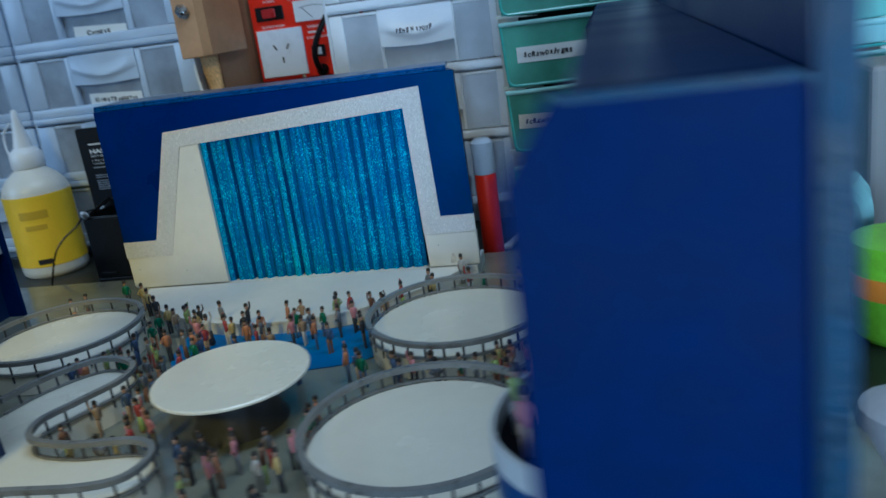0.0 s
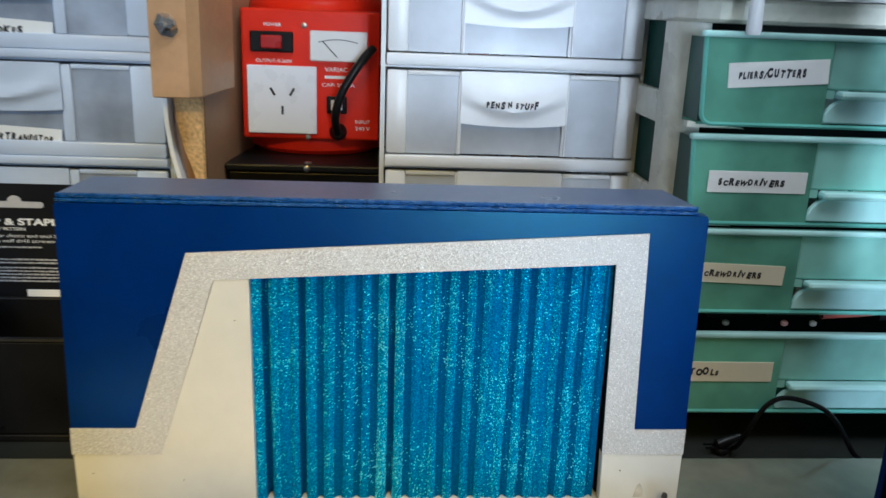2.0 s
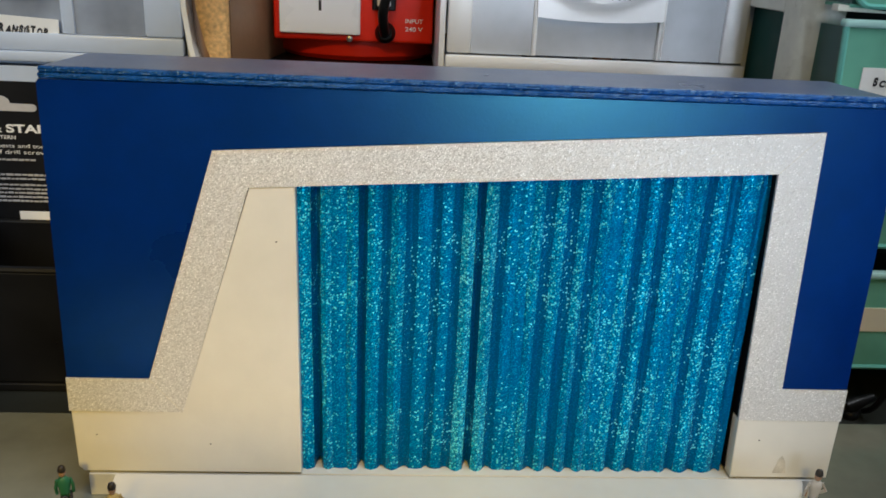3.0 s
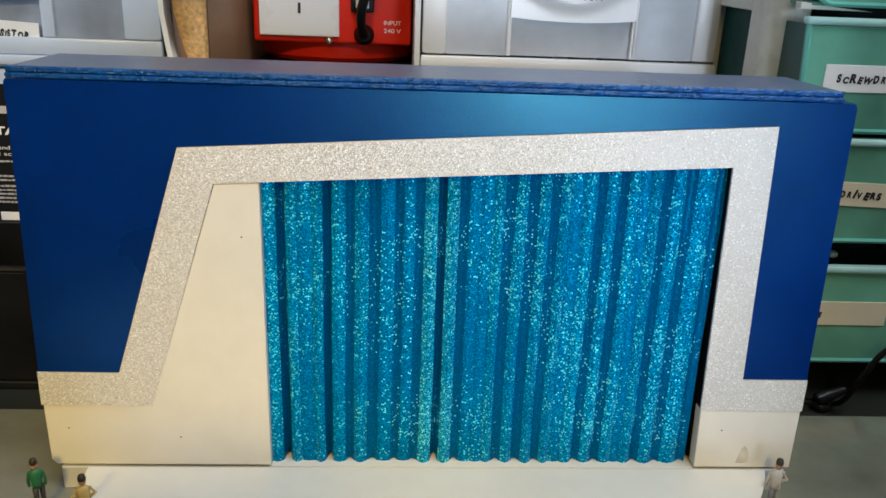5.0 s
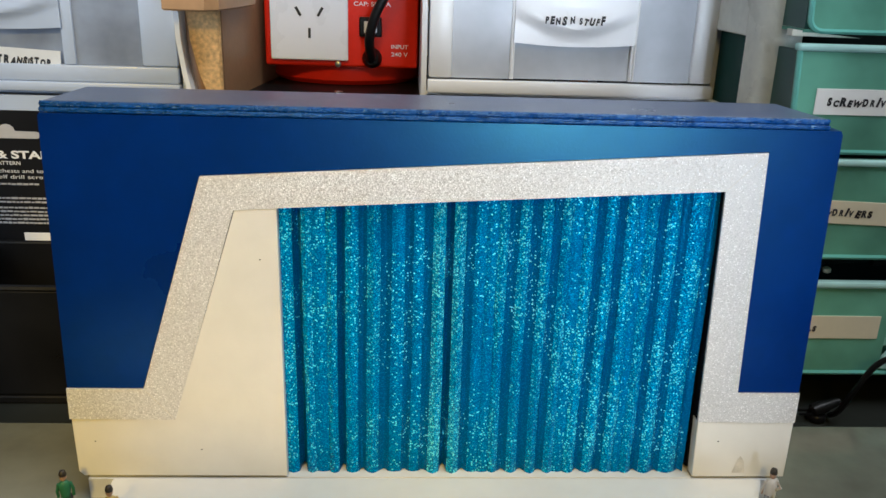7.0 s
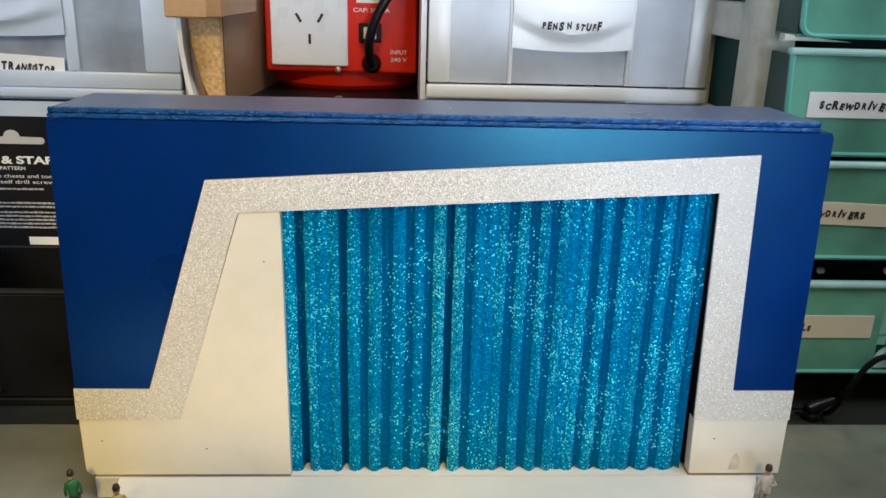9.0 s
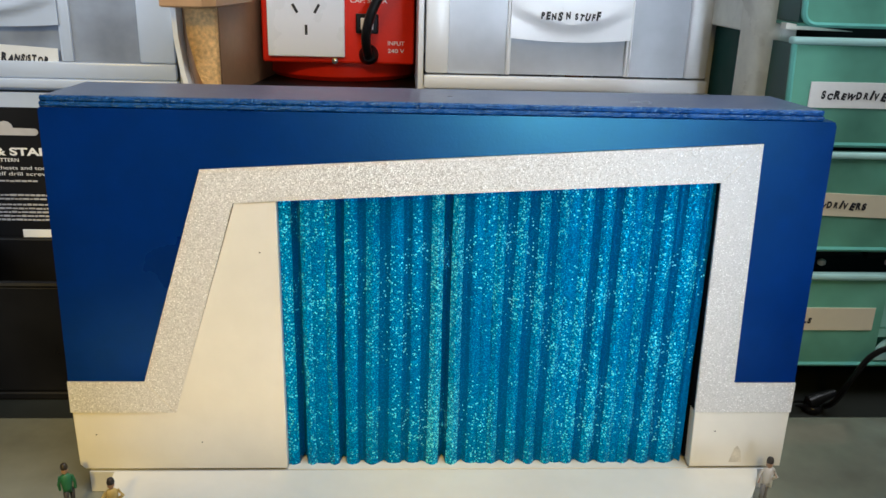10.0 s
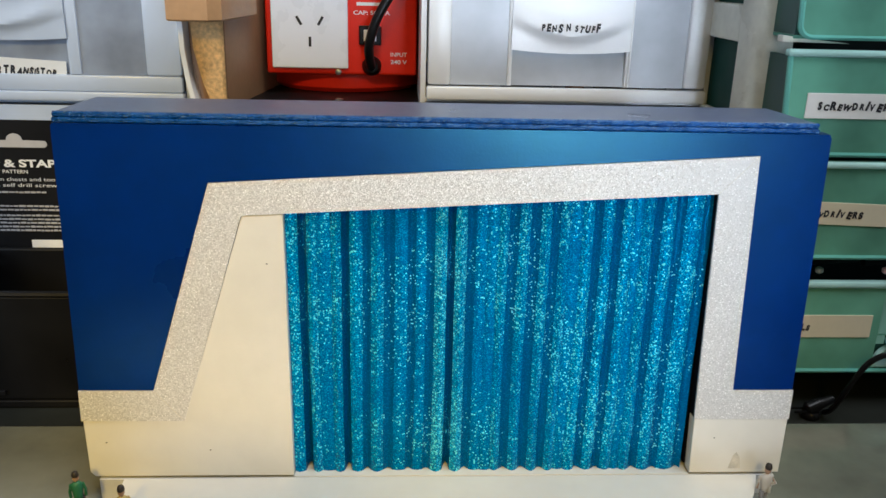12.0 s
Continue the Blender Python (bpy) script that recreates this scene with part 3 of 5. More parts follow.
# width in millimetres and kind: g lit fold, b brightest lit fold, m shallow dim fold, p shaded return, d deep slit
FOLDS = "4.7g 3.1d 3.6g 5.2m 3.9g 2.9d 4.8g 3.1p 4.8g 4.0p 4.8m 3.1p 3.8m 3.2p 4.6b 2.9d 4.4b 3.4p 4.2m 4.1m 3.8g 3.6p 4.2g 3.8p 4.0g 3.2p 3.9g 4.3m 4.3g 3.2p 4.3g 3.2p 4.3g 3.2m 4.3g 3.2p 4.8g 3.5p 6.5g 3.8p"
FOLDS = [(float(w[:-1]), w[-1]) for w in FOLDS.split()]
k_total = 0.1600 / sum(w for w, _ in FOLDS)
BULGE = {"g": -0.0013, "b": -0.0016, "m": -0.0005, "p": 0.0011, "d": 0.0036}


def fold(x0, x1, bulge, sway):
    """One fold, bowed out or in across its width and slightly wavering down its length."""
    bm = bmesh.new()
    cols = []
    for i in range(5):
        u = i / 4
        y = 0.5703 + bulge * (1 - abs(2 * u - 1) ** 1.6)
        low = -0.0004 + (y - 0.5703) * 0.55 + 0.0002 * math.sin((x0 + u * (x1 - x0)) * 1900)
        col = []
        for q in range(15):
            z = q / 14
            dx = 0.00035 * math.sin(z * 4.2 + (x0 + u * (x1 - x0)) * 90) * (1 - z)
            col.append(bm.verts.new((x0 + (x1 - x0) * u + dx, y + 0.00018 * math.sin(z * 17 + sway), low + (0.1235 - low) * z)))
        cols.append(col)
    for a, b in zip(cols, cols[1:]):
        for q in range(14):
            bm.faces.new((a[q], b[q], b[q + 1], a[q + 1]))
    return bm


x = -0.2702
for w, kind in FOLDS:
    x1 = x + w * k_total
    part("pleat" if kind in "gbm" else "pleat_return", fold(x, x1, BULGE[kind] * rng.uniform(0.85, 1.15), rng.uniform(0, 6)), {"g": FOIL_LIT, "b": FOIL_GLINT, "m": FOIL_DIM}.get(kind, FOIL_SHADED), curtain, "", True)
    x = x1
# a near-black sheet stands for the shade behind the curtain
part("backing", box(-0.2745, -0.1045, 0.5752, 0.5758, 0.0012, 0.126), SHADE_BLUE, curtain)
apron_edge = curve_through([(-0.3365, 0.5655), (-0.3315, 0.549), (-0.305, 0.518), (-0.265, 0.491), (-0.212, 0.4765), (-0.150, 0.488), (-0.111, 0.519), (-0.088, 0.549), (-0.0795, 0.5655)])
apron = thing("stage_apron", "off-white curved apron before the stage curtain", "stage", (-0.21, 0.52, GROUND))
part("riser", prism(apron_edge, GROUND, -0.0020), CREAM, apron, "off-white curved riser")
part("top_board", prism([(-0.21 + (x + 0.21) * 1.002, 0.566 + (y - 0.566) * 1.004) for x, y in apron_edge], -0.0019, -0.0004, bevel=0.0004), CREAM, apron, "off-white top board")
part("sill", box(-0.2693, -0.1078, 0.5662, 0.5750, -0.00075, -0.0003), CREAM, apron, "off-white sill under the curtain")
tagged(part("stage_plinth", box(-0.3465, -0.0715, 0.5657, 0.6025, GROUND, -0.0008, 0.0003), TOWER_WHITE), "thin grey plinth under the stage front", "plinth")

# ---- platforms ----


def railing(owner, path, closed, z0, z1, gap):
    part("lower_rail", ribbon(path, 0.0009, z0, z0 + 0.0012, closed), RAIL, owner, "grey lower rail", True)
    part("top_rail", ribbon(path, 0.0016, z1 - 0.0027, z1, closed), RAIL, owner, "grey top rail", True)
    far = 0.0
    loop = path + path[:1] if closed else path
    for a, b in zip(loop, loop[1:]):
        far += math.dist(a, b)
        if far >= gap:
            far = 0.0
            ob = part("post", lathe([(0.0007, 0), (0.0007, z1 - z0 + 0.004)], (b[0], b[1], z0 - 0.0045), 6), POST, owner)


def round_platform(cx, cy, r, label):
    t = thing("round_platform", label, "platform", (cx, cy, GROUND), "round platforms")
    part("wall", lathe([(r - 0.003, 0), (r - 0.0018, 0.0004), (r - 0.0018, 0.0122), (r - 0.003, 0.0130)], (cx, cy, GROUND), 64), DECK, t, "off-white curved side", True)
    part("deck", lathe([(r - 0.0035, 0), (r - 0.0035, 0.0008)], (cx, cy, GROUND + 0.0127), 64), DECK, t, "off-white round floor")
    railing(t, circle(cx, cy, r - 0.0017), True, 0.0036, 0.0133, 0.0105)


round_platform(-0.0640, 0.318, 0.0572, "white round platform with a grey rail beside the tower")
round_platform(-0.0680, 0.4515, 0.0562, "white round platform with a grey rail near the stage")
round_platform(-0.3400, 0.4560, 0.0545, "white round platform with a grey rail behind the blue pillar")

snake = [(-0.312, 0.330), (-0.310, 0.350), (-0.299, 0.381), (-0.277, 0.4035), (-0.252, 0.395), (-0.247, 0.375), (-0.258, 0.350), (-0.267, 0.330), (-0.259, 0.312), (-0.233, 0.306), (-0.200, 0.308), (-0.186, 0.297), (-0.188, 0.278), (-0.206, 0.270), (-0.243, 0.268), (-0.275, 0.264), (-0.300, 0.255)]
walkway = thing("winding_platform", "white winding platform with a grey rail under the pillar", "platform", (-0.25, 0.32, GROUND))
outline = curve_through(snake)
part("deck", prism(outline + [(-0.345, 0.250), (-0.345, 0.330)], GROUND, 0.0032, bevel=0.0004), DECK, walkway)
railing(walkway, outline[7:-2], False, 0.0034, 0.0133, 0.0105)

table = thing("round_stage", "low white oval stage on a dark pedestal among the crowd", "platform", (-0.175, 0.363, GROUND))
part("top", lathe([(0.0405, 0), (0.0415, 0.0006), (0.0415, 0.0016), (0.0408, 0.0022)], (-0.175, 0.3630, 0.0158), 72), DECK, table, "", True)
part("pedestal", lathe([(0.026, 0), (0.022, 0.006), (0.022, 0.0258)], (-0.175, 0.3630, GROUND), 32), POST, table, "", True)

# ---- the blue pillar on its white slab ----
pillar = thing("blue_pillar", "dark blue flared pillar standing on a white slab", "pillar model", (-0.322, 0.295, GROUND))


def octagon(cx, cy, rx, ry, turn=22.5, n=8):
    return [(cx + rx * math.cos(radians(turn + 360 * i / n)), cy + ry * math.sin(radians(turn + 360 * i / n))) for i in range(n)]


def loft(rings):
    bm = bmesh.new()
    vs = [[bm.verts.new(p) for p in ring] for ring in rings]
    n = len(rings[0])
    for a, b in zip(vs, vs[1:]):
        for i in range(n):
            bm.faces.new((a[i], a[(i + 1) % n], b[(i + 1) % n], b[i]))
    bm.faces.new(vs[0][::-1])
    bm.faces.new(vs[-1])
    return bm


PX, PY = -0.322, 0.296
part("foot", loft([[(x, y, z) for x, y in octagon(PX, PY, r, r)] for z, r in ((GROUND, 0.049), (0.0458, 0.045))]), NAVY, pillar, "navy eight-sided foot")
part("slab", prism(octagon(PX, PY, 0.0565, 0.0565), 0.0460, 0.0735, bevel=0.0008), DECK, pillar, "thick white eight-sided slab")
part("shaft", loft([[(x, y, z) for x, y in octagon(cx, cy, r, r)] for z, cx, cy, r in ((0.0737, -0.3180, 0.2900, 0.0285), (0.098, -0.3180, 0.2905, 0.0280), (0.122, -0.3185, 0.2915, 0.0295), (0.136, -0.3200, 0.2930, 0.0335), (0.1455, -0.3225, 0.2945, 0.0405), (0.1515, -0.3245, 0.2950, 0.0470))]), PILLAR_BLUE, pillar, "navy shaft flaring towards its top")

# ---- the towers with boxes ----
MIRROR = -0.431
UPPER = (0.545, 0.470, 0.404, 0.338, 0.268, 0.200, 0.134)


def tower(name, label, flip, y0, y1, W, skew):
    """The right-hand tower; flip mirrors it across the middle of the stage."""
    side = (lambda x: MIRROR - x) if flip else (lambda x: x)
    pt = lambda pts: [(side(p[0]), *p[1:]) for p in pts]

    def bx(a, b, c, d, e, f, bevel=0.0):
        return box(min(side(a), side(b)), max(side(a), side(b)), c, d, e, f, bevel)

    t = thing(name, label, "tower model", (side(0.045), (y0 + y1) / 2, GROUND), "towers beside the stage")
    profile = [(0.0105, GROUND), (0.0105, 0.1595), (0.0185, 0.1728), (W - 0.0003, 0.1728), (W - 0.0003, GROUND)]
    # the right-hand tower is a little higher and narrower at its near end
    top, wide = (0.1728, W) if flip else (0.1776, W - 0.0047)
    near = [(0.0105, GROUND), (0.0105, top - 0.0100), (0.0170, top), (wide - 0.0003, top), (wide - 0.0003, GROUND)]
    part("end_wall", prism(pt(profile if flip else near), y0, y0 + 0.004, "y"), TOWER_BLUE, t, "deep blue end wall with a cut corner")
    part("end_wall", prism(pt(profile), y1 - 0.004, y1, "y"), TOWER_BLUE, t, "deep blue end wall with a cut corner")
    if not flip:
        # dark sheet standing in for shade on the far wall's inner face
        part("shade_lining", bx(0.0107, W - 0.0070, y1 - 0.0047, y1 - 0.0042, GROUND, 0.1580), SHADE_BLUE, t, "near-black sheet for the shade on the inner face")
    thick = 0.0067 if flip else 0.0044
    part("back_panel", prism(pt([(wide, y0 - 0.002), (wide + thick, y0 - 0.002), (W + thick, y1 + 0.012), (W, y1 + 0.012)]), GROUND, 0.33, bevel=0.0006), BLUE_SHEET, t, "tall blue back panel")
    if not flip:
        # thin strips coloured as the highlight along roof edge and panel edge
        part("lit_edge", bx(0.0172, wide - 0.0004, y0 - 0.0006, y0 - 0.0001, top - 0.0010, top + 0.0001), LIT_EDGE, t, "pale blue edge, its highlight in the colour")
        part("panel_edge", bx(wide + 0.0003, wide + 0.0041, y0 - 0.0026, y0 - 0.0021, GROUND, 0.3296), LIT_EDGE, t, "pale blue edge, its highlight in the colour")
    roof = bx(0.0185, W - 0.0002, y0 + 0.0042, y1 - 0.0042, 0.1686, 0.1728, 0.0005)
    for v in roof.verts:
        share = (y1 - v.co.y) / (y1 - y0)
        v.co.z += (top - 0.1728) * share
        if v.co.x > 0.04 and not flip:
            v.co.x -= (W - wide) * share
    part("roof", roof, BLUE_SHEET, t, "dull blue roof")
    # the right tower's inside carries its shade as near-black colour; the left stays navy
    part("inner_wall", prism(pt([(wide - 0.0068, y0 + 0.0042), (wide - 0.0002, y0 + 0.0042), (W - 0.0002, y1 - 0.0042), (W - 0.0068, y1 - 0.0042)]), GROUND, 0.1684), NAVY if flip else SHADE_BLUE, t, "dark recess behind the boxes")
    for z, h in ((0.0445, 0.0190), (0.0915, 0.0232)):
        part("box_floor", bx(0.030, wide - 0.0070, y0 + 0.0042, y1 - 0.004, z, z + h), NAVY if flip else SHADE_BLUE, t)
    part("base_wall", bx(0.024, 0.030, y0 + 0.004, y1 - 0.004, GROUND, 0.0443), NAVY if flip else SHADE_BLUE, t, "dark lower wall")
    for i in range(7):
        y = 0.507 - 0.0685 * i
        if y > y0 + 0.02:
            part("pillar", bx(0.034, 0.040, y, y + 0.006, 0.1148, 0.1684), NAVY, t, "slim navy pillar")
            part("pillar", bx(0.0205, 0.0238, y, y + 0.010, GROUND, 0.0443), NAVY, t, "slim navy pillar")
    # upper boxes: a row of round fronts
    fronts = []
    for i, yc in enumerate(UPPER):
        if yc - 0.02 < y0:
            continue
        arc = [(0.046 - 0.030 * math.cos(radians(a)), yc + (0.0 if i else -0.004) - 0.0325 * math.sin(radians(a))) for a in range(-20 if i == 0 else -75, 100, 10)]
        arc = [(min(x, W - 0.0072), min(max(y, y0 + 0.005), y1 - 0.005)) for x, y in arc]
        b = thing("box_front", "", "", (side(0.03), yc, 0.0915))
        b.parent, b.matrix_parent_inverse = t, Matrix.Translation(-t.location)
        arc = pt(arc)
        part("floor_plate", prism(arc, 0.0905, 0.1150), SHADE_BLUE, b)
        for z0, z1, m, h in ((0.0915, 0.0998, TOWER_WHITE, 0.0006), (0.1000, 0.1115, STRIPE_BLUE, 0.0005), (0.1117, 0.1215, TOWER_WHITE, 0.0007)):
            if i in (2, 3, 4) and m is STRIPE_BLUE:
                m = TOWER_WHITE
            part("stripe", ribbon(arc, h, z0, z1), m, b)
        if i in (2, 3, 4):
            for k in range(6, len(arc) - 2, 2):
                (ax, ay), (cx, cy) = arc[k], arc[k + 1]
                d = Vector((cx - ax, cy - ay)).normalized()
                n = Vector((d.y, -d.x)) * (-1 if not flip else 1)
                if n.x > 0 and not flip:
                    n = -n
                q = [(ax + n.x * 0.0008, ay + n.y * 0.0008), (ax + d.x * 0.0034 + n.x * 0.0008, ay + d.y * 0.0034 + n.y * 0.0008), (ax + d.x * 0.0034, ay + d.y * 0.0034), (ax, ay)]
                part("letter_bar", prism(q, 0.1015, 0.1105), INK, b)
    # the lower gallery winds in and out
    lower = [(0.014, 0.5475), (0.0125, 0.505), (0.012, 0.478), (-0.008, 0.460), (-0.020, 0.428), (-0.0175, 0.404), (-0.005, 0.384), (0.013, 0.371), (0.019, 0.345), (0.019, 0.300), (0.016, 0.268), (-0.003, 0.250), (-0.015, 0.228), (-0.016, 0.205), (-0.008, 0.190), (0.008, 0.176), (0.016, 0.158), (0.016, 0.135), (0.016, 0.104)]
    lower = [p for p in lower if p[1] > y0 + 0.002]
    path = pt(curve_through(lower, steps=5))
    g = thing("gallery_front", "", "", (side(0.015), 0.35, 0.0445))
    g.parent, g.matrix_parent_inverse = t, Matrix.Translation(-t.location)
    part("gallery_floor", prism(path + pt([(0.030, lower[-1][1]), (0.030, 0.5475)]), 0.0440, 0.0636), SHADE_BLUE, g)
    for z0, z1, m, h in ((0.0438, 0.0525, TOWER_WHITE, 0.0006), (0.0527, 0.0613, STRIPE_BLUE, 0.0005), (0.0615, 0.0700, TOWER_WHITE, 0.0007)):
        part("stripe", ribbon(path, h, z0, z1), m, g)
    # the lettered length is plain white, with bars for letters
    n0, n1 = 29, 62
    sign = path[n0:n1]
    part("sign_strip", ribbon([(p[0] - (0.0006 if not flip else -0.0006), p[1] - 0.0004) for p in sign], 0.0004, 0.0520, 0.0620), TOWER_WHITE, g, "white lettered strip")
    for k in range(n0 + 5, min(n1, len(path) - 2) - 2, 3):
        (ax, ay), (cx, cy) = path[k], path[k + 1]
        d = Vector((cx - ax, cy - ay)).normalized()
        n = Vector((d.y, -d.x))
        if (n.x > 0) != flip:
            n = -n
        o0, o1, w = 0.0014, 0.0004, 0.0042
        q = [(ax + n.x * o0, ay + n.y * o0), (ax + d.x * w + n.x * o0, ay + d.y * w + n.y * o0), (ax + d.x * w + n.x * o1, ay + d.y * w + n.y * o1), (ax + n.x * o1, ay + n.y * o1)]
        part("letter_bar", prism(q, 0.0532, 0.0610), INK, g)
    if not flip:
        (ax, ay), (cx, cy) = path[30], path[32]
        d = Vector((cx - ax, cy - ay, 0)).normalized()
        out = Vector((d.y, -d.x, 0)) * (1 if d.y < 0 else -1)
        turn = Matrix((( d.x, 0, out.x, ax + out.x * 0.0013), (d.y, 0, out.y, ay + out.y * 0.0013), (0, 1, 0, 0.0535), (0, 0, 0, 1)))
        words("C", 0, 0, 0, 0.0070, INK, g, 0.0058, turn=turn, bold=0.03)
    t.rotation_euler = (0, 0, radians(skew))
    t.location.x += 0.0045 if skew else 0.0
    return t


tower("box_tower", "dark blue tower with curved striped audience boxes", False, 0.094, 0.5515, 0.0500, -1.2)
tower("box_tower", "dark blue tower with curved striped audience boxes, opposite side", True, 0.300, 0.5515, 0.0598, 0.0)

# ---- drawers and shelf at the back ----


def drawer_front(owner, x0, x1, y, z0, z1, hx0, hx1, drop, frame_mat, pane_mat, handle_mat, rim, stile, foot, lip):
    """One drawer: a cloudy front with soft borders, a recess with a pull over it and a ledge below."""
    d = thing("drawer", "", "", ((x0 + x1) / 2, y, z0))
    d.parent, d.matrix_parent_inverse = owner, Matrix.Translation(-owner.location)
    deep = 0.004
    # one softly rounded moulding: bottom ledge, outer rims and the stiles beside the pull
    part("ledge", box(x0 - 0.0006, x1 + 0.0006, y - 0.0026, y + 0.0034, z0 - 0.0012, z0 + lip, 0.0011), handle_mat, d, "pale moulded ledge", True)
    if foot > lip + 0.001:
        part("sill", box(x0, x1, y - 0.0012, y + 0.0030, z0 + lip + 0.0001, z0 + foot, 0.0013), frame_mat, d, "cloudy rounded sill", True)
    for a, b in ((x0, x0 + rim), (x1 - rim, x1)):
        part("border", box(a, b, y - 0.0012, y + 0.0030, z0 + foot + 0.0001, z1, 0.0016), frame_mat, d, "cloudy rounded border", True)
    for a, b in ((hx0 - stile, hx0), (hx1, hx1 + stile)):
        part("stile", box(a, b, y - 0.0006, y + 0.0026, z0 + foot + 0.0001, z1 - 0.0004, 0.0009), frame_mat, d, "cloudy rounded stile", True)
    for a, b in ((x0 + rim, hx0 - stile), (hx1 + stile, x1 - rim)):
        part("pane", box(a, b, y + 0.0008, y + 0.0022, z0 + foot + 0.0002, z1 - 0.0012), pane_mat, d, "cloudy clear plastic pane")
        part("pane_rim", box(a, b, y - 0.0002, y + 0.0022, z1 - 0.0030, z1, 0.0009), frame_mat, d, "", True)
    part("recess", box(hx0, hx1, y + deep, y + deep + 0.0014, z0 + foot + 0.0001, z1 - 0.001), pane_mat, d, "cloudy recess behind the pull")
    for a in (hx0, hx1 - 0.0010):
        part("jamb", box(a, a + 0.0010, y + 0.0006, y + deep - 0.0001, z0 + foot + 0.0001, z1 - 0.001, 0.0002), frame_mat, d)
    # the pull: a plate with a smiling fold, hanging from the top edge
    h = bmesh.new()
    n = 14
    rows = []
    steps = (0.0, 0.15, 0.30, 0.42, 0.52, 0.60, 0.66, 0.72, 0.78, 0.86, 0.95, 1.0)
    for dz in steps:
        row = []
        for i in range(n + 1):
            u = i / n
            bow = 1 - (2 * u - 1) ** 2
            fold = 0.40 + 0.32 * bow
            swell = 0.0028 * min(1.0, bow * 2.5) * max(0.0, 1 - abs(dz - fold) / 0.30) if dz < fold else 0.0028 * min(1.0, bow * 2.5) * max(0.0, 1 - (dz - fold) / 0.10)
            row.append(h.verts.new((hx0 + (hx1 - hx0) * u, y - 0.0016 - swell, z1 + 0.0004 - drop * dz * (0.95 + 0.05 * bow))))
        rows.append(row)
    for a, b in zip(rows, rows[1:]):
        for i in range(n):
            h.faces.new((a[i], a[i + 1], b[i + 1], b[i]))
    loop = rows[0] + [r[-1] for r in rows[1:]] + rows[-1][-2::-1] + [r[0] for r in rows[-2:0:-1]]
    fore = [h.verts.new(v.co) for v in loop]
    rear = [h.verts.new((v.co.x, y + 0.0003, v.co.z)) for v in loop]
    for i in range(len(loop)):
        k = (i + 1) % len(loop)
        h.faces.new((fore[i], fore[k], rear[k], rear[i]))
    part("pull", h, handle_mat, d, "bowed drawer pull", True)
    return d


def contents(owner, x0, x1, y, z0, rng, colors, count):
    for _ in range(count):
        s = rng.uniform(0.006, 0.016)
        x = rng.uniform(x0 + s, x1 - s)
        m = rng.choice(colors)
        yy = y + rng.uniform(0.008, 0.03)
        if rng.random() < 0.5:
            bm = box(x - s, x + s, yy, yy + s, z0, z0 + s * rng.uniform(0.7, 1.8), 0.001)
        else:
            bm = lathe([(s * 0.6, 0), (s * 0.6, s * 1.5), (s * 0.4, s * 1.7)], (x, yy + s, z0), 12)
        ob = part("small_part", bm, m, None)
        tagged(ob, "small part lying in a cloudy plastic drawer", "component", "drawer contents")


def label_strip(owner, x0, x1, y, z0, z1, text, material, dx=0.0, wide=0.62, tilt=0.0):
    spin = Matrix.Translation(((x0 + x1) / 2, y, (z0 + z1) / 2)) @ pose(0, 0, 0, 0, -tilt, 0) @ Matrix.Translation((-(x0 + x1) / 2, -y, -(z0 + z1) / 2))
    strip = box(x0, x1, y - 0.0005, y, z0, z1, 0.0001)
    strip.transform(spin)
    strip = part("label_strip", strip, material, owner, "handwritten paper label")
    scrawl(text, x0 + (x1 - x0) * 0.10 + dx, y - 0.0007, z0 + (z1 - z0) * 0.36, (z1 - z0) * 0.31, INK, owner, (x1 - x0) * wide * 0.92, seed=len(text)).data.transform(spin)


PARTS_A = [mat("copper_part", (0.35, 0.14, 0.06), 0.5), mat("cream_part", (0.6, 0.55, 0.42), 0.5), mat("grey_part", (0.12, 0.12, 0.13), 0.5), mat("pale_part", (0.6, 0.62, 0.66), 0.5), mat("brick_part", (0.30, 0.07, 0.05), 0.5)]


def drawer_unit(name, label, x0, x1, y, zs, hx0, hx1, drop, frame_mat, pane_mat, handle_mat, shell_mat, seed, group, rim, stile, foot, lip):
    u = thing(name, label, "drawer unit", ((x0 + x1) / 2, y + 0.1, -0.025), group)
    top, low = max(zs), -0.0248
    part("side_wall", box(x0 - 0.003, x0, y + 0.003, y + 0.19, low, top + 0.004), shell_mat, u, "cloudy plastic side")
    part("side_wall", box(x1, x1 + 0.003, y + 0.003, y + 0.19, low, top + 0.004), shell_mat, u, "cloudy plastic side")
    part("rear_wall", box(x0, x1, y + 0.187, y + 0.19, low, top + 0.004), shell_mat, u)
    for z in zs:
        part("shelf", box(x0, x1, y + 0.002, y + 0.187, z - 0.0012, z + 0.0012), shell_mat, u)
    part("plinth", box(x0, x1, y + 0.02, y + 0.187, low, min(zs) - 0.0013), shell_mat, u)
    rng = random.Random(seed)
    made = []
    for z0, z1 in zip(zs, zs[1:]):
        made.append(drawer_front(u, x0 + 0.001, x1 - 0.001, y, z0 + 0.0015, z1 - 0.0025, hx0, hx1, drop, frame_mat, pane_mat, handle_mat, rim, stile, foot, lip))
        contents(u, x0 + 0.006, x1 - 0.006, y, z0 + 0.0026, rng, PARTS_A, 5)
    return u, made


ICE_Z = (-0.013, 0.0525, 0.1190, 0.1845, 0.2510, 0.317)
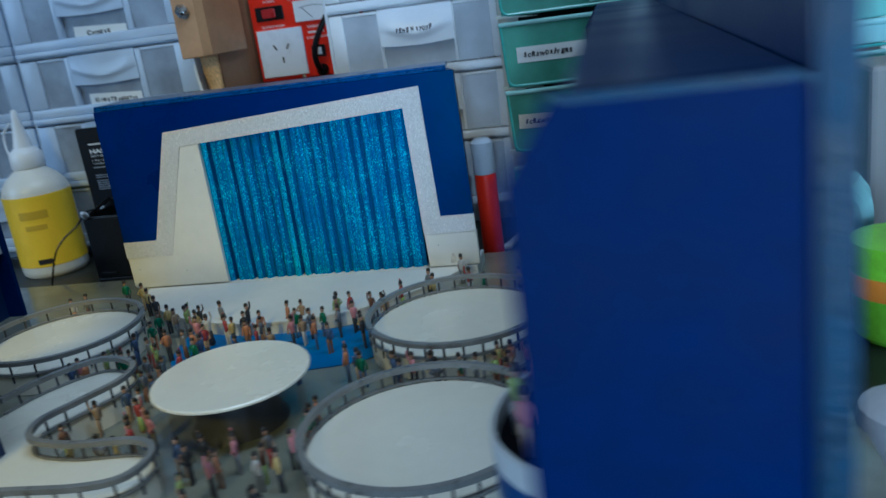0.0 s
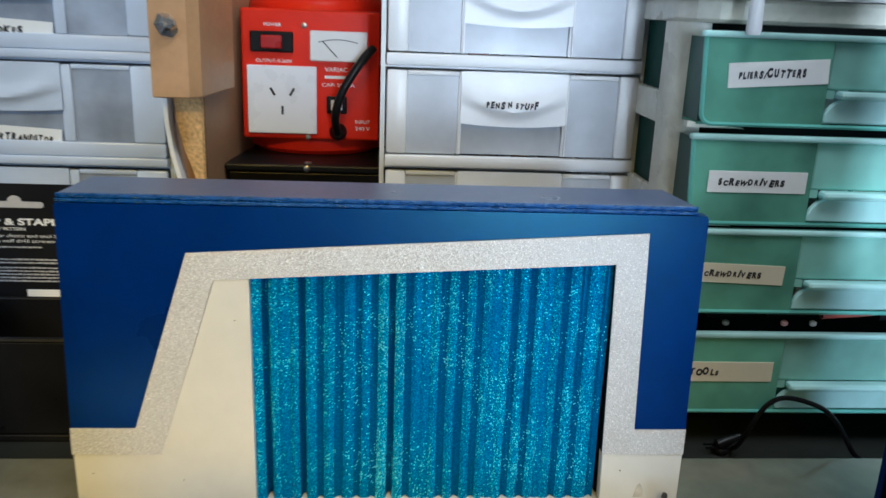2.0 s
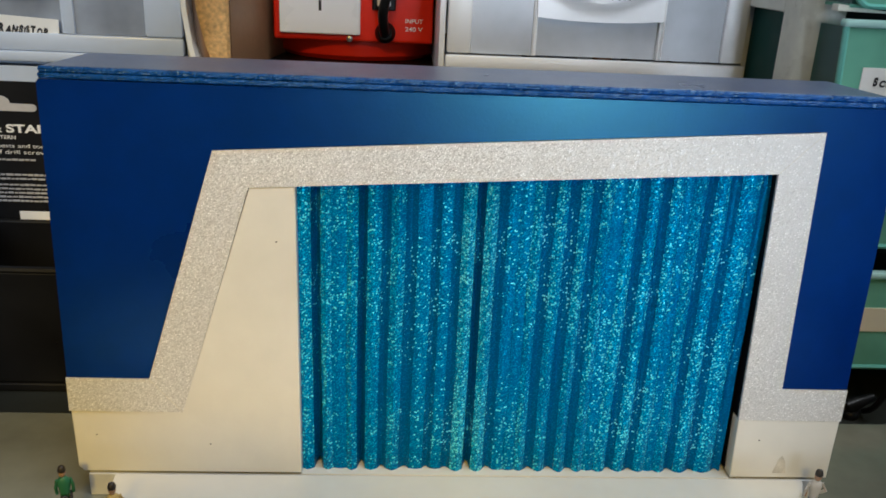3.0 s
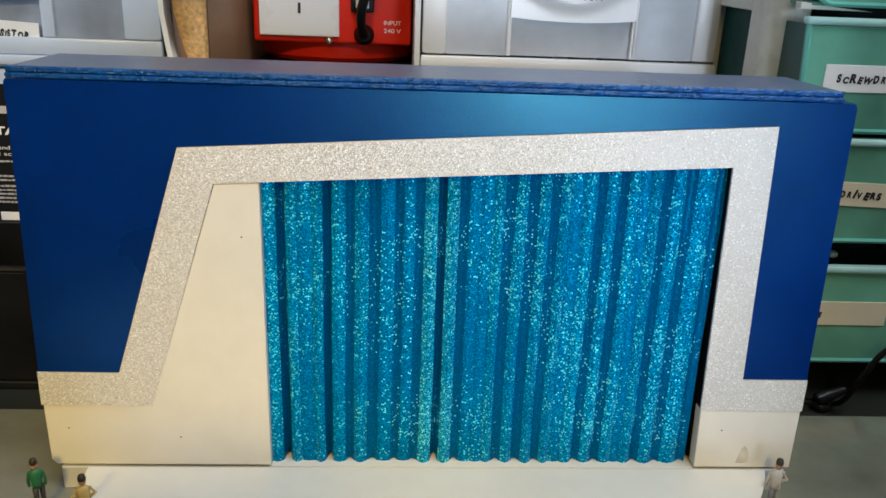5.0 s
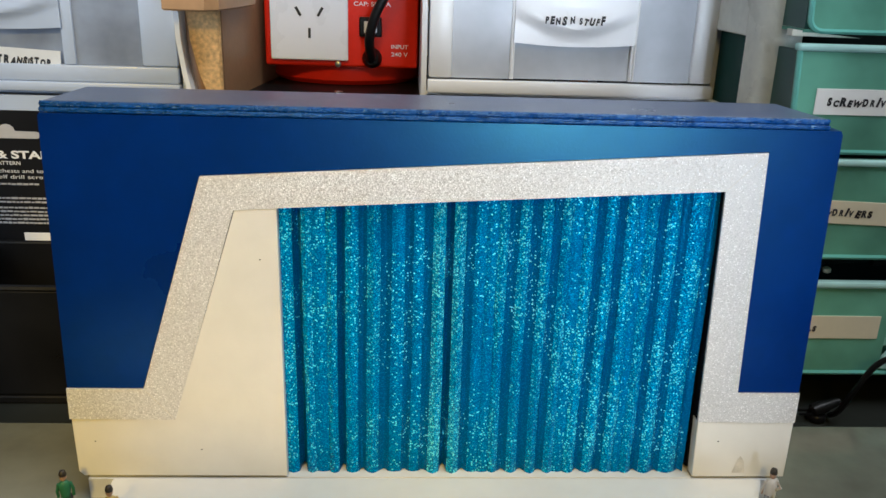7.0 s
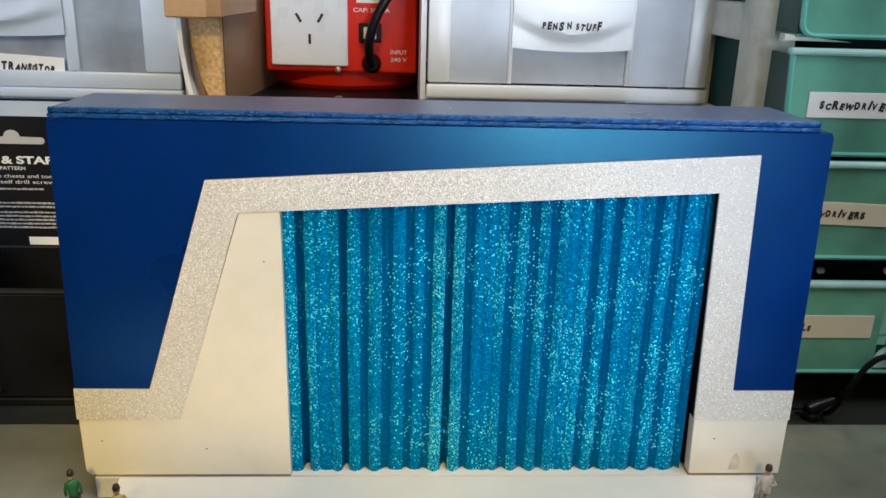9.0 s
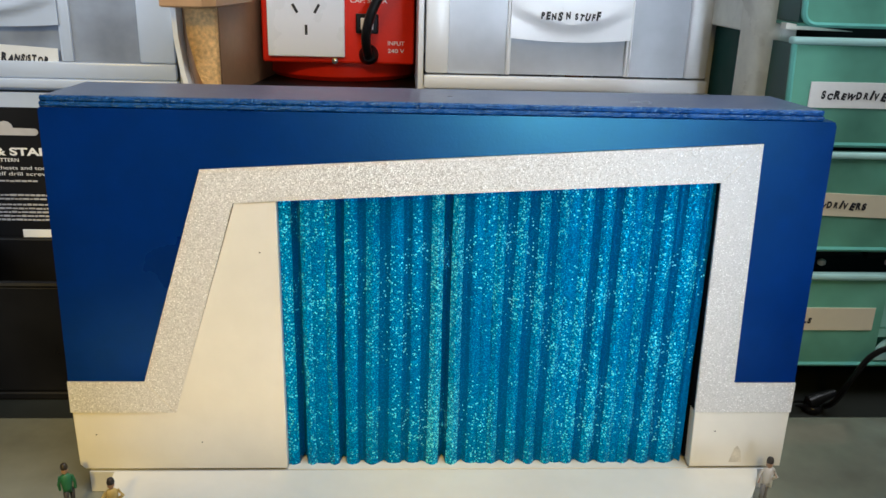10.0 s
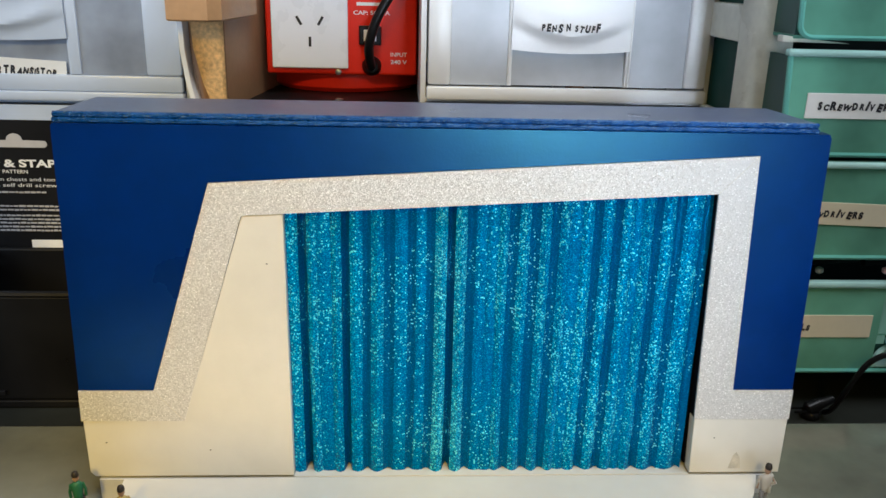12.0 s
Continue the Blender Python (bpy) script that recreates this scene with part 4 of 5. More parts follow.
left, ld = drawer_unit("parts_cabinet", "stacked ice-blue clear plastic drawers with handwritten labels", -0.540, -0.3502, 0.757, ICE_Z, -0.4835, -0.4125, 0.030, ICE, ICE_CLEAR, ICE, ICE, 3, "parts drawers", 0.0195, 0.0060, 0.0135, 0.0042)
_, fd = drawer_unit("parts_cabinet", "stacked ice-blue clear plastic drawers beside the labelled stack", -0.7365, -0.5465, 0.763, ICE_Z, -0.6800, -0.6090, 0.030, ICE, ICE_CLEAR, ICE, ICE, 7, "parts drawers", 0.0195, 0.0060, 0.0135, 0.0042)
label_strip(ld[2], -0.4725, -0.4155, 0.7585, 0.1295, 0.1425, "HI PWR TRANSISTOR", PAPER, wide=0.88, tilt=-3)
label_strip(ld[3], -0.4715, -0.4150, 0.7585, 0.1945, 0.2075, "CHOKES", PAPER, dx=0.008, wide=0.5, tilt=-3)
label_strip(ld[4], -0.4700, -0.4170, 0.7585, 0.2605, 0.2725, "SWITCHES", PAPER, wide=0.75)
for k in (2, 3, 4):
    part("label_strip", box(-0.650, -0.612, 0.7620, 0.7625, ICE_Z[k] + 0.010, ICE_Z[k] + 0.023), PAPER, fd[k], "paper label")

WHITE_Z = (-0.003, 0.0605, 0.1240, 0.1880, 0.2500, 0.3130)
pens, pd = drawer_unit("pen_cabinet", "frosted drawers with white pulls for pens and bits", -0.2135, -0.0500, 0.755, WHITE_Z, -0.1655, -0.0975, 0.0345, FROST_LIGHT, FROST_CLEAR, FROST_WHITE, FROST, 5, "", 0.0130, 0.0016, 0.0070, 0.0062)
scrawl("PENS N STUFF", -0.1495, 0.7488, 0.1640, 0.0042, INK, pd[2], 0.034)
label_strip(pd[4], -0.154, -0.104, 0.7570, 0.2565, 0.2685, "DRILL BITS", PAPER, wide=0.75)

# green drawers: wider than the view
green = thing("tool_cabinet", "translucent teal tool drawers with handwritten labels", "drawer unit", (0.08, 0.75, -0.025))
GX0, GX1, GY = -0.047, 0.235, 0.662
part("top_panel", prism([(-0.0525, 0.725), (-0.0515, 0.696), (-0.0455, 0.682), (-0.0350, 0.676), (0.27, 0.676), (0.27, GY + 0.26), (-0.0525, GY + 0.26)], 0.2217, 0.2345, bevel=0.002), SHELL, green, "grey-green cloudy plastic top")
part("front_post", prism([(-0.0520, 0.712), (-0.0517, 0.700), (-0.0495, 0.692), (-0.0445, 0.688), (-0.0340, 0.688), (-0.0340, 0.692), (-0.0435, 0.692), (-0.0465, 0.696), (-0.0480, 0.704), (-0.0480, 0.712)], -0.0248, 0.2215), SHELL, green, "rounded grey-green cloudy plastic post", True)
part("front_post", box(GX1 + 0.003, GX1 + 0.016, 0.688, 0.692, -0.0248, 0.2215, 0.001), SHELL, green, "grey-green cloudy plastic post")
for gx in (-0.0520, GX1 + 0.012):
    for z in (-0.0095, 0.0480, 0.1055, 0.1630):
        part("side_bar", box(gx, gx + 0.004, 0.7122, GY + 0.256, z, z + 0.0190, 0.001), SHELL, green)
part("rear_panel", box(-0.0520, 0.27, GY + 0.257, GY + 0.26, -0.0248, 0.2215), SHELL, green)
# added dark sheets stand for the shade seen through the cabinet's gaps
part("shade_sheet", box(-0.0475, -0.0468, 0.7130, GY + 0.256, -0.0248, 0.2215), mat("dark_green_shade", (0.010, 0.055, 0.045), 0.6, spec=0.2), green, "dark green sheet for the shade behind the bars")
part("inside", box(-0.0465, 0.247, GY + 0.12, GY + 0.122, -0.0248, 0.2205), BLACK, green, "black sheet for the shade inside the unit")
GZ = ((-0.003, 0.0485), (0.0608, 0.1110), (0.1135, 0.1640), (0.1685, 0.2180))
green_drawers = []
for k, (z0, z1) in enumerate(GZ):
    d = thing("drawer", "", "", (0.09, GY, z0))
    d.parent, d.matrix_parent_inverse = green, Matrix.Translation(-green.location)
    # the front narrows downwards and has rounded lower corners
    lean, r = 0.0022, 0.006
    low, high = z0 + 0.0004, z1 - 0.0036
    shape = [(GX0, high)] + [(GX0 + lean + r - r * math.cos(radians(a)), low + r - r * math.sin(radians(a))) for a in range(0, 91, 15)]
    part("front", prism(shape + [(0.0235, low), (0.0235, high)], GY, GY + 0.0022, "y"), TEAL, d, "cloudy teal plastic front")
    bead = [(px + 0.0007, GY + 0.0002, pz + 0.0006) for px, pz in shape] + [(GX1, GY + 0.0002, low + 0.0006)]
    part("bead", tube(bead, 0.0013, 6), TEAL_RIM, d, "bright teal rounded edge", True)
    part("side", box(GX0 + lean, GX0 + lean + 0.002, GY + 0.0032, GY + 0.11, z0 + 0.0018, high), TEAL_SHADED, d, "shaded teal side")
    part("bottom", box(GX0 + lean, GX1, GY + 0.0042, GY + 0.11, z0, z0 + 0.0015), TEAL, d)
    # the rim's highlight and the right-hand brightness are put into these colours
    part("rim", box(GX0 - 0.001, GX1, GY - 0.0016, GY + 0.004, z1 - 0.0034, z1, 0.0012), AQUA, d, "pale rolled rim")
    part("grip_panel", box(0.0238, GX1, GY + 0.0012, GY + 0.0030, z0 + 0.0207, high, 0.0012), TEAL_PALE, d, "pale teal moulded panel")
    part("grip_ledge", box(0.0290, GX1, GY - 0.0060, GY + 0.003, z0 + 0.0160, z0 + 0.0205, 0.0020), AQUA, d, "aqua moulded ledge")
    bulge = [(GX1, z0 + 0.0028), (GX1, z0 + 0.0158)] + [(0.0350 - 0.0112 * math.sin(radians(a)), z0 + 0.0046 + 0.0112 * math.cos(radians(a))) for a in range(0, 91, 15)] + [(0.0238, z0 + 0.0028)]
    part("grip_base", prism(bulge[::-1], GY - 0.0004, GY + 0.003, "y", bevel=0.0008), AQUA, d, "aqua moulded base with a rounded end")
    part("grip_corner", box(0.0238, 0.0288, GY + 0.0014, GY + 0.0029, z0 + 0.0160, z0 + 0.0206), TEAL_PALE, d)
    part("runner", prism([(GX0 - 0.0025, z0 - 0.0016), (GX0 + 0.030, z0 - 0.0020), (GX0 + 0.012, z0 - 0.0004), (GX0 - 0.001, z0 + 0.0012), (GX0 - 0.0025, z0 + 0.0012)], GY + 0.0045, GY + 0.010, "y"), SHELL, d, "pale moulded runner")
    green_drawers.append(d)
label_strip(green_drawers[3], -0.0322, 0.0228, GY, 0.1905, 0.2035, "PLIERS/CUTTERS", PAPER, wide=0.74, tilt=4)
label_strip(green_drawers[2], -0.0355, 0.0205, GY, 0.1320, 0.1440, "SCREWDRIVERS", PAPER, wide=0.74)
label_strip(green_drawers[1], -0.0392, 0.0163, GY, 0.0790, 0.0905, "SCREWDRIVERS", PAPER_YELLOW, wide=0.72, tilt=-2)
label_strip(green_drawers[0], -0.0370, 0.0190, GY, 0.0175, 0.0300, "TOOLS", PAPER_YELLOW, wide=0.34)
# tools showing in the open gap
rng = random.Random(9)
for i in range(7):
    x = -0.02 + i * 0.035
    z = 0.0555
    r = rng.uniform(0.0022, 0.0032)
    m = (BLACK, BLACK, PARTS_A[4], BLACK, STEEL, BLACK, ORANGE)[i]
    tagged(part("hand_tool", tube([(x, GY + 0.012, z), (x + 0.02, GY + 0.013, z + 0.001), (x + 0.045, GY + 0.02, z)], r, 8), m), "dark hand tool lying in the open drawer gap", "tool", "tools in the drawer")
for z0 in (0.0615, 0.1150, 0.1700):
    x = -0.040
    while x < 0.21:
        wide, high = rng.uniform(0.012, 0.035), rng.uniform(0.014, 0.036)
        bm = box(x, x + wide, GY + 0.0055, GY + 0.02, z0 + 0.0017, z0 + high, 0.003)
        tagged(part("hand_tool", bm, rng.choice((PARTS_A[3], PARTS_A[1], PARTS_A[2], LAVENDER, PINK, BLACK, PARTS_A[3]))), "tool handle seen through teal plastic", "tool", "tools in the drawer")
        x += wide + rng.uniform(0.002, 0.016)

for i, x in enumerate((-0.012, 0.0235, 0.041, 0.093, 0.12)):
    tagged(part("tool_tip", lathe([(0.0010, 0), (0.0021, 0.0008), (0.0021, 0.0026), (0.0008, 0.0034)], (x, GY + 0.004, 0.0517), 10), (STEEL, PINK, PARTS_A[3], PARTS_A[4], PARTS_A[3])[i], None, "", True), "pale tool tip showing in the drawer gap", "tool", "tools in the drawer")

# papers and books on the teal drawers
z = 0.2347
rng = random.Random(2)
# (left end, front offset, height, material)
PILE = ((-0.060, 0.004, 0.0016, PAPER_SOFT), (-0.057, 0.000, 0.0068, MAROON), (-0.044, 0.002, 0.0030, PAPER_SOFT), (-0.046, 0.005, 0.0022, PAPER_SOFT), (-0.050, 0.003, 0.0018, PAPER_SOFT))
for i, (x0, fy, hgt, m) in enumerate(PILE):
    x_end = -0.042 if m is MAROON else 0.25
    z_low = z if m is not PILE[2][3] or i != 2 else z - 0.0060
    bm = bmesh.new()
    n = 40
    rows = []
    for k in range(n + 1):
        x = x0 + (x_end - x0) * k / n
        dy = rng.uniform(-0.0012, 0.0012) if m is PAPER_SOFT else 0.0
        wv = (0.0010 * math.sin(x * 38 + i * 2.0) + 0.0004 * math.sin(x * 150 + i)) if m is PAPER_SOFT else 0.0
        rows.append([bm.verts.new(v) for v in ((x, 0.668 + dy + fy, z_low + wv * 0.4), (x, 0.86, z_low), (x, 0.86, z + hgt), (x, 0.668 + dy + fy, z + hgt + wv))])
    for a, b in zip(rows, rows[1:]):
        for q in range(4):
            bm.faces.new((a[q], b[q], b[(q + 1) % 4], a[(q + 1) % 4]))
    bm.faces.new(rows[0][::-1])
    bm.faces.new(rows[-1])
    if m is MAROON:
        tagged(part("folder", bm, m), "maroon folder under the papers", "folder", "papers on the drawers")
    else:
        tagged(part("paper_sheaf", bm, m), "loose white papers piled on the teal drawers", "paper", "papers on the drawers")
    z += hgt + 0.0003
    if i == 2:
        z -= 0.0012
TOP_PAPER = 0.2468
spiral = thing("spiral_notebook", "thick curled white spiral notebook on the paper pile", "notebook", (0.05, 0.75, TOP_PAPER))
# its spine runs back at a slant; the leaves bulge towards it
for k in range(6):
    lift = TOP_PAPER + 0.0030 * k
    bm = bmesh.new()
    rows = []
    for i in range(31):
        u = i / 30
        x = -0.024 + 0.27 * u
        wv = 0.0011 * math.sin(u * 7 + k * 0.6) + 0.0005 * math.sin(u * 31 + k * 2) - 0.0035 * u * (k / 5)
        fy = 0.669 + 0.0012 * ((k * 7) % 4) + rng.uniform(-0.0004, 0.0004)
        back = x - 0.050 * (1 - u)
        rows.append([bm.verts.new(v) for v in ((x, fy, lift + wv), (back, 0.86, lift + wv), (back, 0.86, lift + wv + 0.0027), (x, fy, lift + wv + 0.0027))])
    for a, b in zip(rows, rows[1:]):
        for q in range(4):
            bm.faces.new((a[q], b[q], b[(q + 1) % 4], a[(q + 1) % 4]))
    bm.faces.new(rows[0][::-1])
    bm.faces.new(rows[-1])
    part("leaves", bm, PAPER_SOFT if k % 3 else PAPER_GREY, spiral, "sheaf of curled leaves")
cover = bmesh.new()
rows = []
for i in range(13):
    a = radians(90 + 200 * i / 12)
    rows.append([cover.verts.new((-0.027 - 0.034 * v + 0.0078 * math.cos(a), 0.6725 + 0.110 * v, 0.2572 + 0.0078 * math.sin(a))) for v in (0.0, 1.0)])
for a, b in zip(rows, rows[1:]):
    cover.faces.new((a[0], a[1], b[1], b[0]))
part("spine_sleeve", cover, PAPER_GREY, spiral, "grey curled sleeve at the spine", True)
for i in range(16):
    v = i * 0.06
    ring = [(-0.027 - 0.034 * v + 0.0084 * math.cos(a * math.pi / 10), 0.6722 + 0.110 * v, 0.2572 + 0.0084 * math.sin(a * math.pi / 10)) for a in range(21)]
    part("wire_ring", tube(ring, 0.0006, 5), WIRE, spiral, "white wire ring")
for k, (x0, x1, zz) in enumerate(((-0.056, 0.055, 0.2664), (0.02, 0.25, 0.2690))):
    bm = bmesh.new()
    rows = []
    for i in range(25):
        u = i / 24
        x = x0 + (x1 - x0) * u
        wv = 0.0012 * math.sin(u * 8 + k) + 0.002 * (1 - u)
        rows.append([bm.verts.new(v) for v in ((x, 0.672 + 0.02 * k, zz + wv), (x, 0.86, zz), (x, 0.86, zz + 0.0022), (x, 0.672 + 0.02 * k, zz + wv + 0.0018))])
    for a, b in zip(rows, rows[1:]):
        for q in range(4):
            bm.faces.new((a[q], b[q], b[(q + 1) % 4], a[(q + 1) % 4]))
    bm.faces.new(rows[0][::-1])
    bm.faces.new(rows[-1])
    tagged(part("paper_sheaf", bm, PAPER_GREY), "greyish papers lying on the spiral notebook", "paper", "papers on the drawers")
tagged(part("white_clip", lathe([(0.0035, 0), (0.004, 0.003), (0.0033, 0.018), (0.0030, 0.034), (0.0015, 0.037)], (-0.0240, 0.6570, 0.2165), 12), FROST_WHITE, None, "", True), "white plastic marker hooked on the top drawer", "marker")

# wooden partition


def ribbon_up(points, half, y0, y1):
    """A strip that follows a line in the x-z plane."""
    side = [(x - half, z) for x, z in points] + [(x + half, z) for x, z in points[::-1]]
    return prism(side, y0, y1, "y")


wood = thing("wooden_partition", "light wooden shelf partition with a chipped edge", "partition", (-0.34, 0.85, -0.025))
part("panel", prism([(-0.3485, 0.762), (-0.3260, 0.756), (-0.2960, 0.99), (-0.3485, 0.99)], -0.0248, 0.62), WOOD, wood, "brown wooden side panel")
part("front_block", prism([(-0.3505, 0.730), (-0.3290, 0.730), (-0.3230, 0.737), (-0.3150, 0.800), (-0.3260, 0.7555), (-0.3505, 0.7615)], 0.166, 0.62, bevel=0.0008), WOODFACE, wood, "pale wooden facing block")
part("chipped_edge", prism([(-0.3440, 0.1655), (-0.3425, 0.150), (-0.3385, 0.132), (-0.3335, 0.118), (-0.3300, 0.108), (-0.3300, -0.0248), (-0.3262, -0.0248), (-0.3262, 0.1655)], 0.7505, 0.7550, "y", bevel=0.0012), CHIP, wood, "raw chipboard edge")
part("white_edging", ribbon_up([(-0.3474, 0.1650), (-0.3470, 0.150), (-0.3448, 0.132), (-0.3412, 0.116), (-0.3370, 0.100)], 0.0013, 0.7440, 0.7560), PAPER, wood, "peeling white edging")
bolt = part("bolt", lathe([(0.0072, 0), (0.0078, 0.0012), (0.0050, 0.0030), (0.0036, 0.0052), (0.002, 0.0060)], (0, 0, 0), 7), STEEL, wood, "bent grey metal catch")
bolt.data.transform(Matrix.Translation((-0.3400, 0.7300, 0.2080)) @ pose(0, 0, 0, 70, 25, 20))
tagged(part("cubby_back", box(-0.345, -0.205, 0.99, 1.0, -0.025, 0.62), BACKING), "pale back panel of the open cubby", "panel", kind="structure")

# black case under the variable transformer
case = thing("black_case", "black metal equipment case under the red transformer", "case", (-0.265, 0.86, -0.025))
part("shell", box(-0.3205, -0.2155, 0.792, 0.975, -0.0248, 0.1115, 0.002), BLACK, case)
lid = part("lid", box(-0.3215, -0.2150, 0.788, 0.975, 0.1117, 0.1165, 0.0012), CARD, case, "flat grey-black lid")
scr = part("screw", lathe([(0.0022, 0), (0.0022, 0.0008), (0.001, 0.0012)], (0, 0, 0), 10), STEEL, case, "", True)
scr.data.transform(Matrix.Translation((-0.2660, 0.7882, 0.1142)) @ pose(0, 0, 0, 90, 0, 0))
part("screw", lathe([(0.0026, 0), (0.0026, 0.0008), (0.001, 0.0012)], (-0.2660, 0.7960, 0.1166), 10), STEEL, case, "", True)

# red variable transformer
vx0, vx1, vy = -0.3135, -0.2180, 0.820
var = thing("variable_transformer", "red enamelled variable transformer with a socket and meter", "transformer", (-0.266, 0.87, 0.1286))
part("drum", lathe([(0.049, -0.006), (0.0525, -0.003), (0.0525, 0.098), (0.050, 0.103), (0.044, 0.106)], (-0.2655, 0.8790, 0.1288), 48), RED, var, "round red drum", True)
part("front_panel", box(vx0, vx1, vy, vy + 0.045, 0.1355, 0.2245, 0.0015), RED, var, "flat red panel")
part("dial_knob", lathe([(0.0265, 0), (0.0265, 0.004), (0.0235, 0.005), (0.0225, 0.029), (0.0205, 0.0305)], (-0.263, 0.877, 0.2350), 14), BLACK, var, "black ribbed knob", True)
part("pointer", box(-0.2650, -0.2625, 0.8525, 0.8545, 0.241, 0.2640), PRINT, var)
sock = part("socket_plate", box(-0.3095, -0.2615, vy - 0.0035, vy, 0.1395, 0.1865, 0.0008), SOCKET, var, "white socket plate")
for (sx, sz, a) in ((-0.2920, 0.1688, -30), (-0.2785, 0.1688, 30), (-0.2853, 0.1560, 0)):
    bm = box(-0.0008, 0.0008, -0.0004, 0.0002, -0.0030, 0.0030)
    bm.transform(Matrix.Translation((sx, vy - 0.0036, sz)) @ pose(0, 0, 0, 0, a, 0))
    part("slot", bm, INK, sock)
sw = part("power_switch", box(-0.3070, -0.2775, vy - 0.003, vy, 0.1955, 0.2095, 0.001), BLACK, var, "black rocker surround")
part("rocker", box(-0.2995, -0.2850, vy - 0.0055, vy - 0.0031, 0.1980, 0.2070, 0.001), mat("red_rocker", (0.35, 0.01, 0.01), 0.25), sw, "red rocker")
meter = part("meter", box(-0.2660, -0.2265, vy - 0.004, vy, 0.1905, 0.2110, 0.001), PRINT, var, "white panel meter")
part("meter_scale", tube([(-0.2600 + 0.0045 * k, vy - 0.0044, 0.2035 + 0.0020 * math.sin(k / 6 * math.pi)) for k in range(7)], 0.00025, 4), INK, meter)
part("needle", tube([(-0.2470, vy - 0.0045, 0.1935), (-0.2570, vy - 0.0045, 0.2040)], 0.0003, 4), INK, meter)
part("fuse_switch", box(-0.2545, -0.2405, vy - 0.003, vy, 0.1545, 0.1665, 0.0008), BLACK, var, "small black switch")
part("fuse_face", box(-0.2515, -0.2435, vy - 0.0042, vy - 0.0031, 0.1570, 0.1640, 0.0004), PAPER, var)
cable = smooth3([(-0.2220, vy - 0.010, 0.2010), (-0.2300, vy - 0.016, 0.1920), (-0.2420, vy - 0.018, 0.1730), (-0.2475, vy - 0.016, 0.1560), (-0.2470, vy - 0.008, 0.1430), (-0.2465, vy + 0.001, 0.1410)])
part("mains_lead", tube(cable, 0.0030, 10), BLACK, var, "black mains lead", True)
gr = part("grommet", lathe([(0.0062, 0), (0.0062, 0.003), (0.004, 0.006)], (0, 0, 0), 16), BLACK, var, "", True)
gr.data.transform(Matrix.Translation((-0.2465, vy, 0.1415)) @ pose(0, 0, 0, 90, 0, 0))
for sx, sz in ((-0.2680, 0.1370), (-0.2700, 0.2140)):
    s = part("screw", lathe([(0.0020, 0), (0.0020, 0.0006), (0.0012, 0.001)], (0, 0, 0), 10), STEEL, var, "", True)
    s.data.transform(Matrix.Translation((sx, vy, sz)) @ pose(0, 0, 0, 90, 0, 0))
words("POWER", -0.2975, vy - 0.0003, 0.2130, 0.0022, PRINT, var, 0.012, bold=0.01)
words("OUTPUT: 0-260V", -0.3035, vy - 0.0003, 0.1885, 0.0024, PRINT, var, 0.025, bold=0.01)
words("VARIAC", -0.2560, vy - 0.0003, 0.1835, 0.0030, PRINT, var, 0.016, bold=0.01)
part("print_bar", box(-0.2560, -0.2390, vy - 0.0002, vy + 0.0004, 0.1785, 0.1805), PRINT, var)
words("CAP: 500VA", -0.2580, vy - 0.0003, 0.1730, 0.0026, PRINT, var, 0.023, bold=0.01)
words("INPUT", -0.2345, vy - 0.0003, 0.1475, 0.0026, PRINT, var, 0.0105, bold=0.01)
words("240 V", -0.2345, vy - 0.0003, 0.1428, 0.0026, PRINT, var, 0.0105, bold=0.01)

var.location.z -= 0.006

# ---- things at the left of the stage ----
tray = thing("black_tray", "open black plastic tray beside the stage", "tray", (-0.41, 0.69, -0.025))
part("base", box(-0.450, -0.345, 0.664, 0.712, -0.0248, -0.0202, 0.001), BLACK, tray)
part("front_wall", box(-0.450, -0.345, 0.664, 0.667, -0.020, 0.0375, 0.0012), BLACK, tray)
part("rear_wall", box(-0.450, -0.345, 0.709, 0.712, -0.020, 0.0470, 0.0012), BLACK, tray)
part("rolled_rim", tube([(-0.4485, 0.7105, 0.0465), (-0.4495, 0.690, 0.0420), (-0.4485, 0.6655, 0.0378), (-0.345, 0.6655, 0.0378)], 0.0019, 8), BLACK, tray, "rolled black rim", True)
for tx in (-0.450, -0.3475):
    part("side_wall", box(tx, tx + 0.0025, 0.6672, 0.7088, -0.020, 0.040, 0.0005), BLACK, tray)
part("moulded_tab", box(-0.4440, -0.4280, 0.6625, 0.6638, -0.0165, -0.0140, 0.0003), CARD, tray)

card = thing("hardware_card", "black printed card for a hasp and staple standing in the tray", "packaging", (-0.42, 0.715, -0.025))
cpts = [(-0.4695, -0.0245), (-0.372, -0.0245), (-0.372, 0.1155), (-0.4675, 0.1155), (-0.4695, 0.1135)]
hole = [(-0.4433 - 0.0018 * math.sin(radians(a)), 0.1029 - 0.0018 * math.cos(radians(a))) for a in range(0, 181, 30)]
hole += [(-0.4298 - 0.0042 * math.cos(radians(a)), 0.1049 + 0.0036 * math.sin(radians(a))) for a in range(0, 181, 30)]
hole += [(-0.4150 + 0.0018 * math.sin(radians(a)), 0.1029 + 0.0018 * math.cos(radians(a))) for a in range(0, 181, 30)]
part("card", prism(cpts, 0.7150, 0.7156, "y"), CARD, card)
part("hang_hole", prism(hole, 0.7146, 0.7152, "y"), PAPER_GREY, card, "pale hang hole")
part("print_bar", box(-0.459, -0.443, 0.7147, 0.7151, 0.0988, 0.1000), PRINT, card)
words("HASP & STAPLE", -0.4590, 0.7148, 0.0906, 0.0041, PRINT, card, 0.0575, bold=0.035)
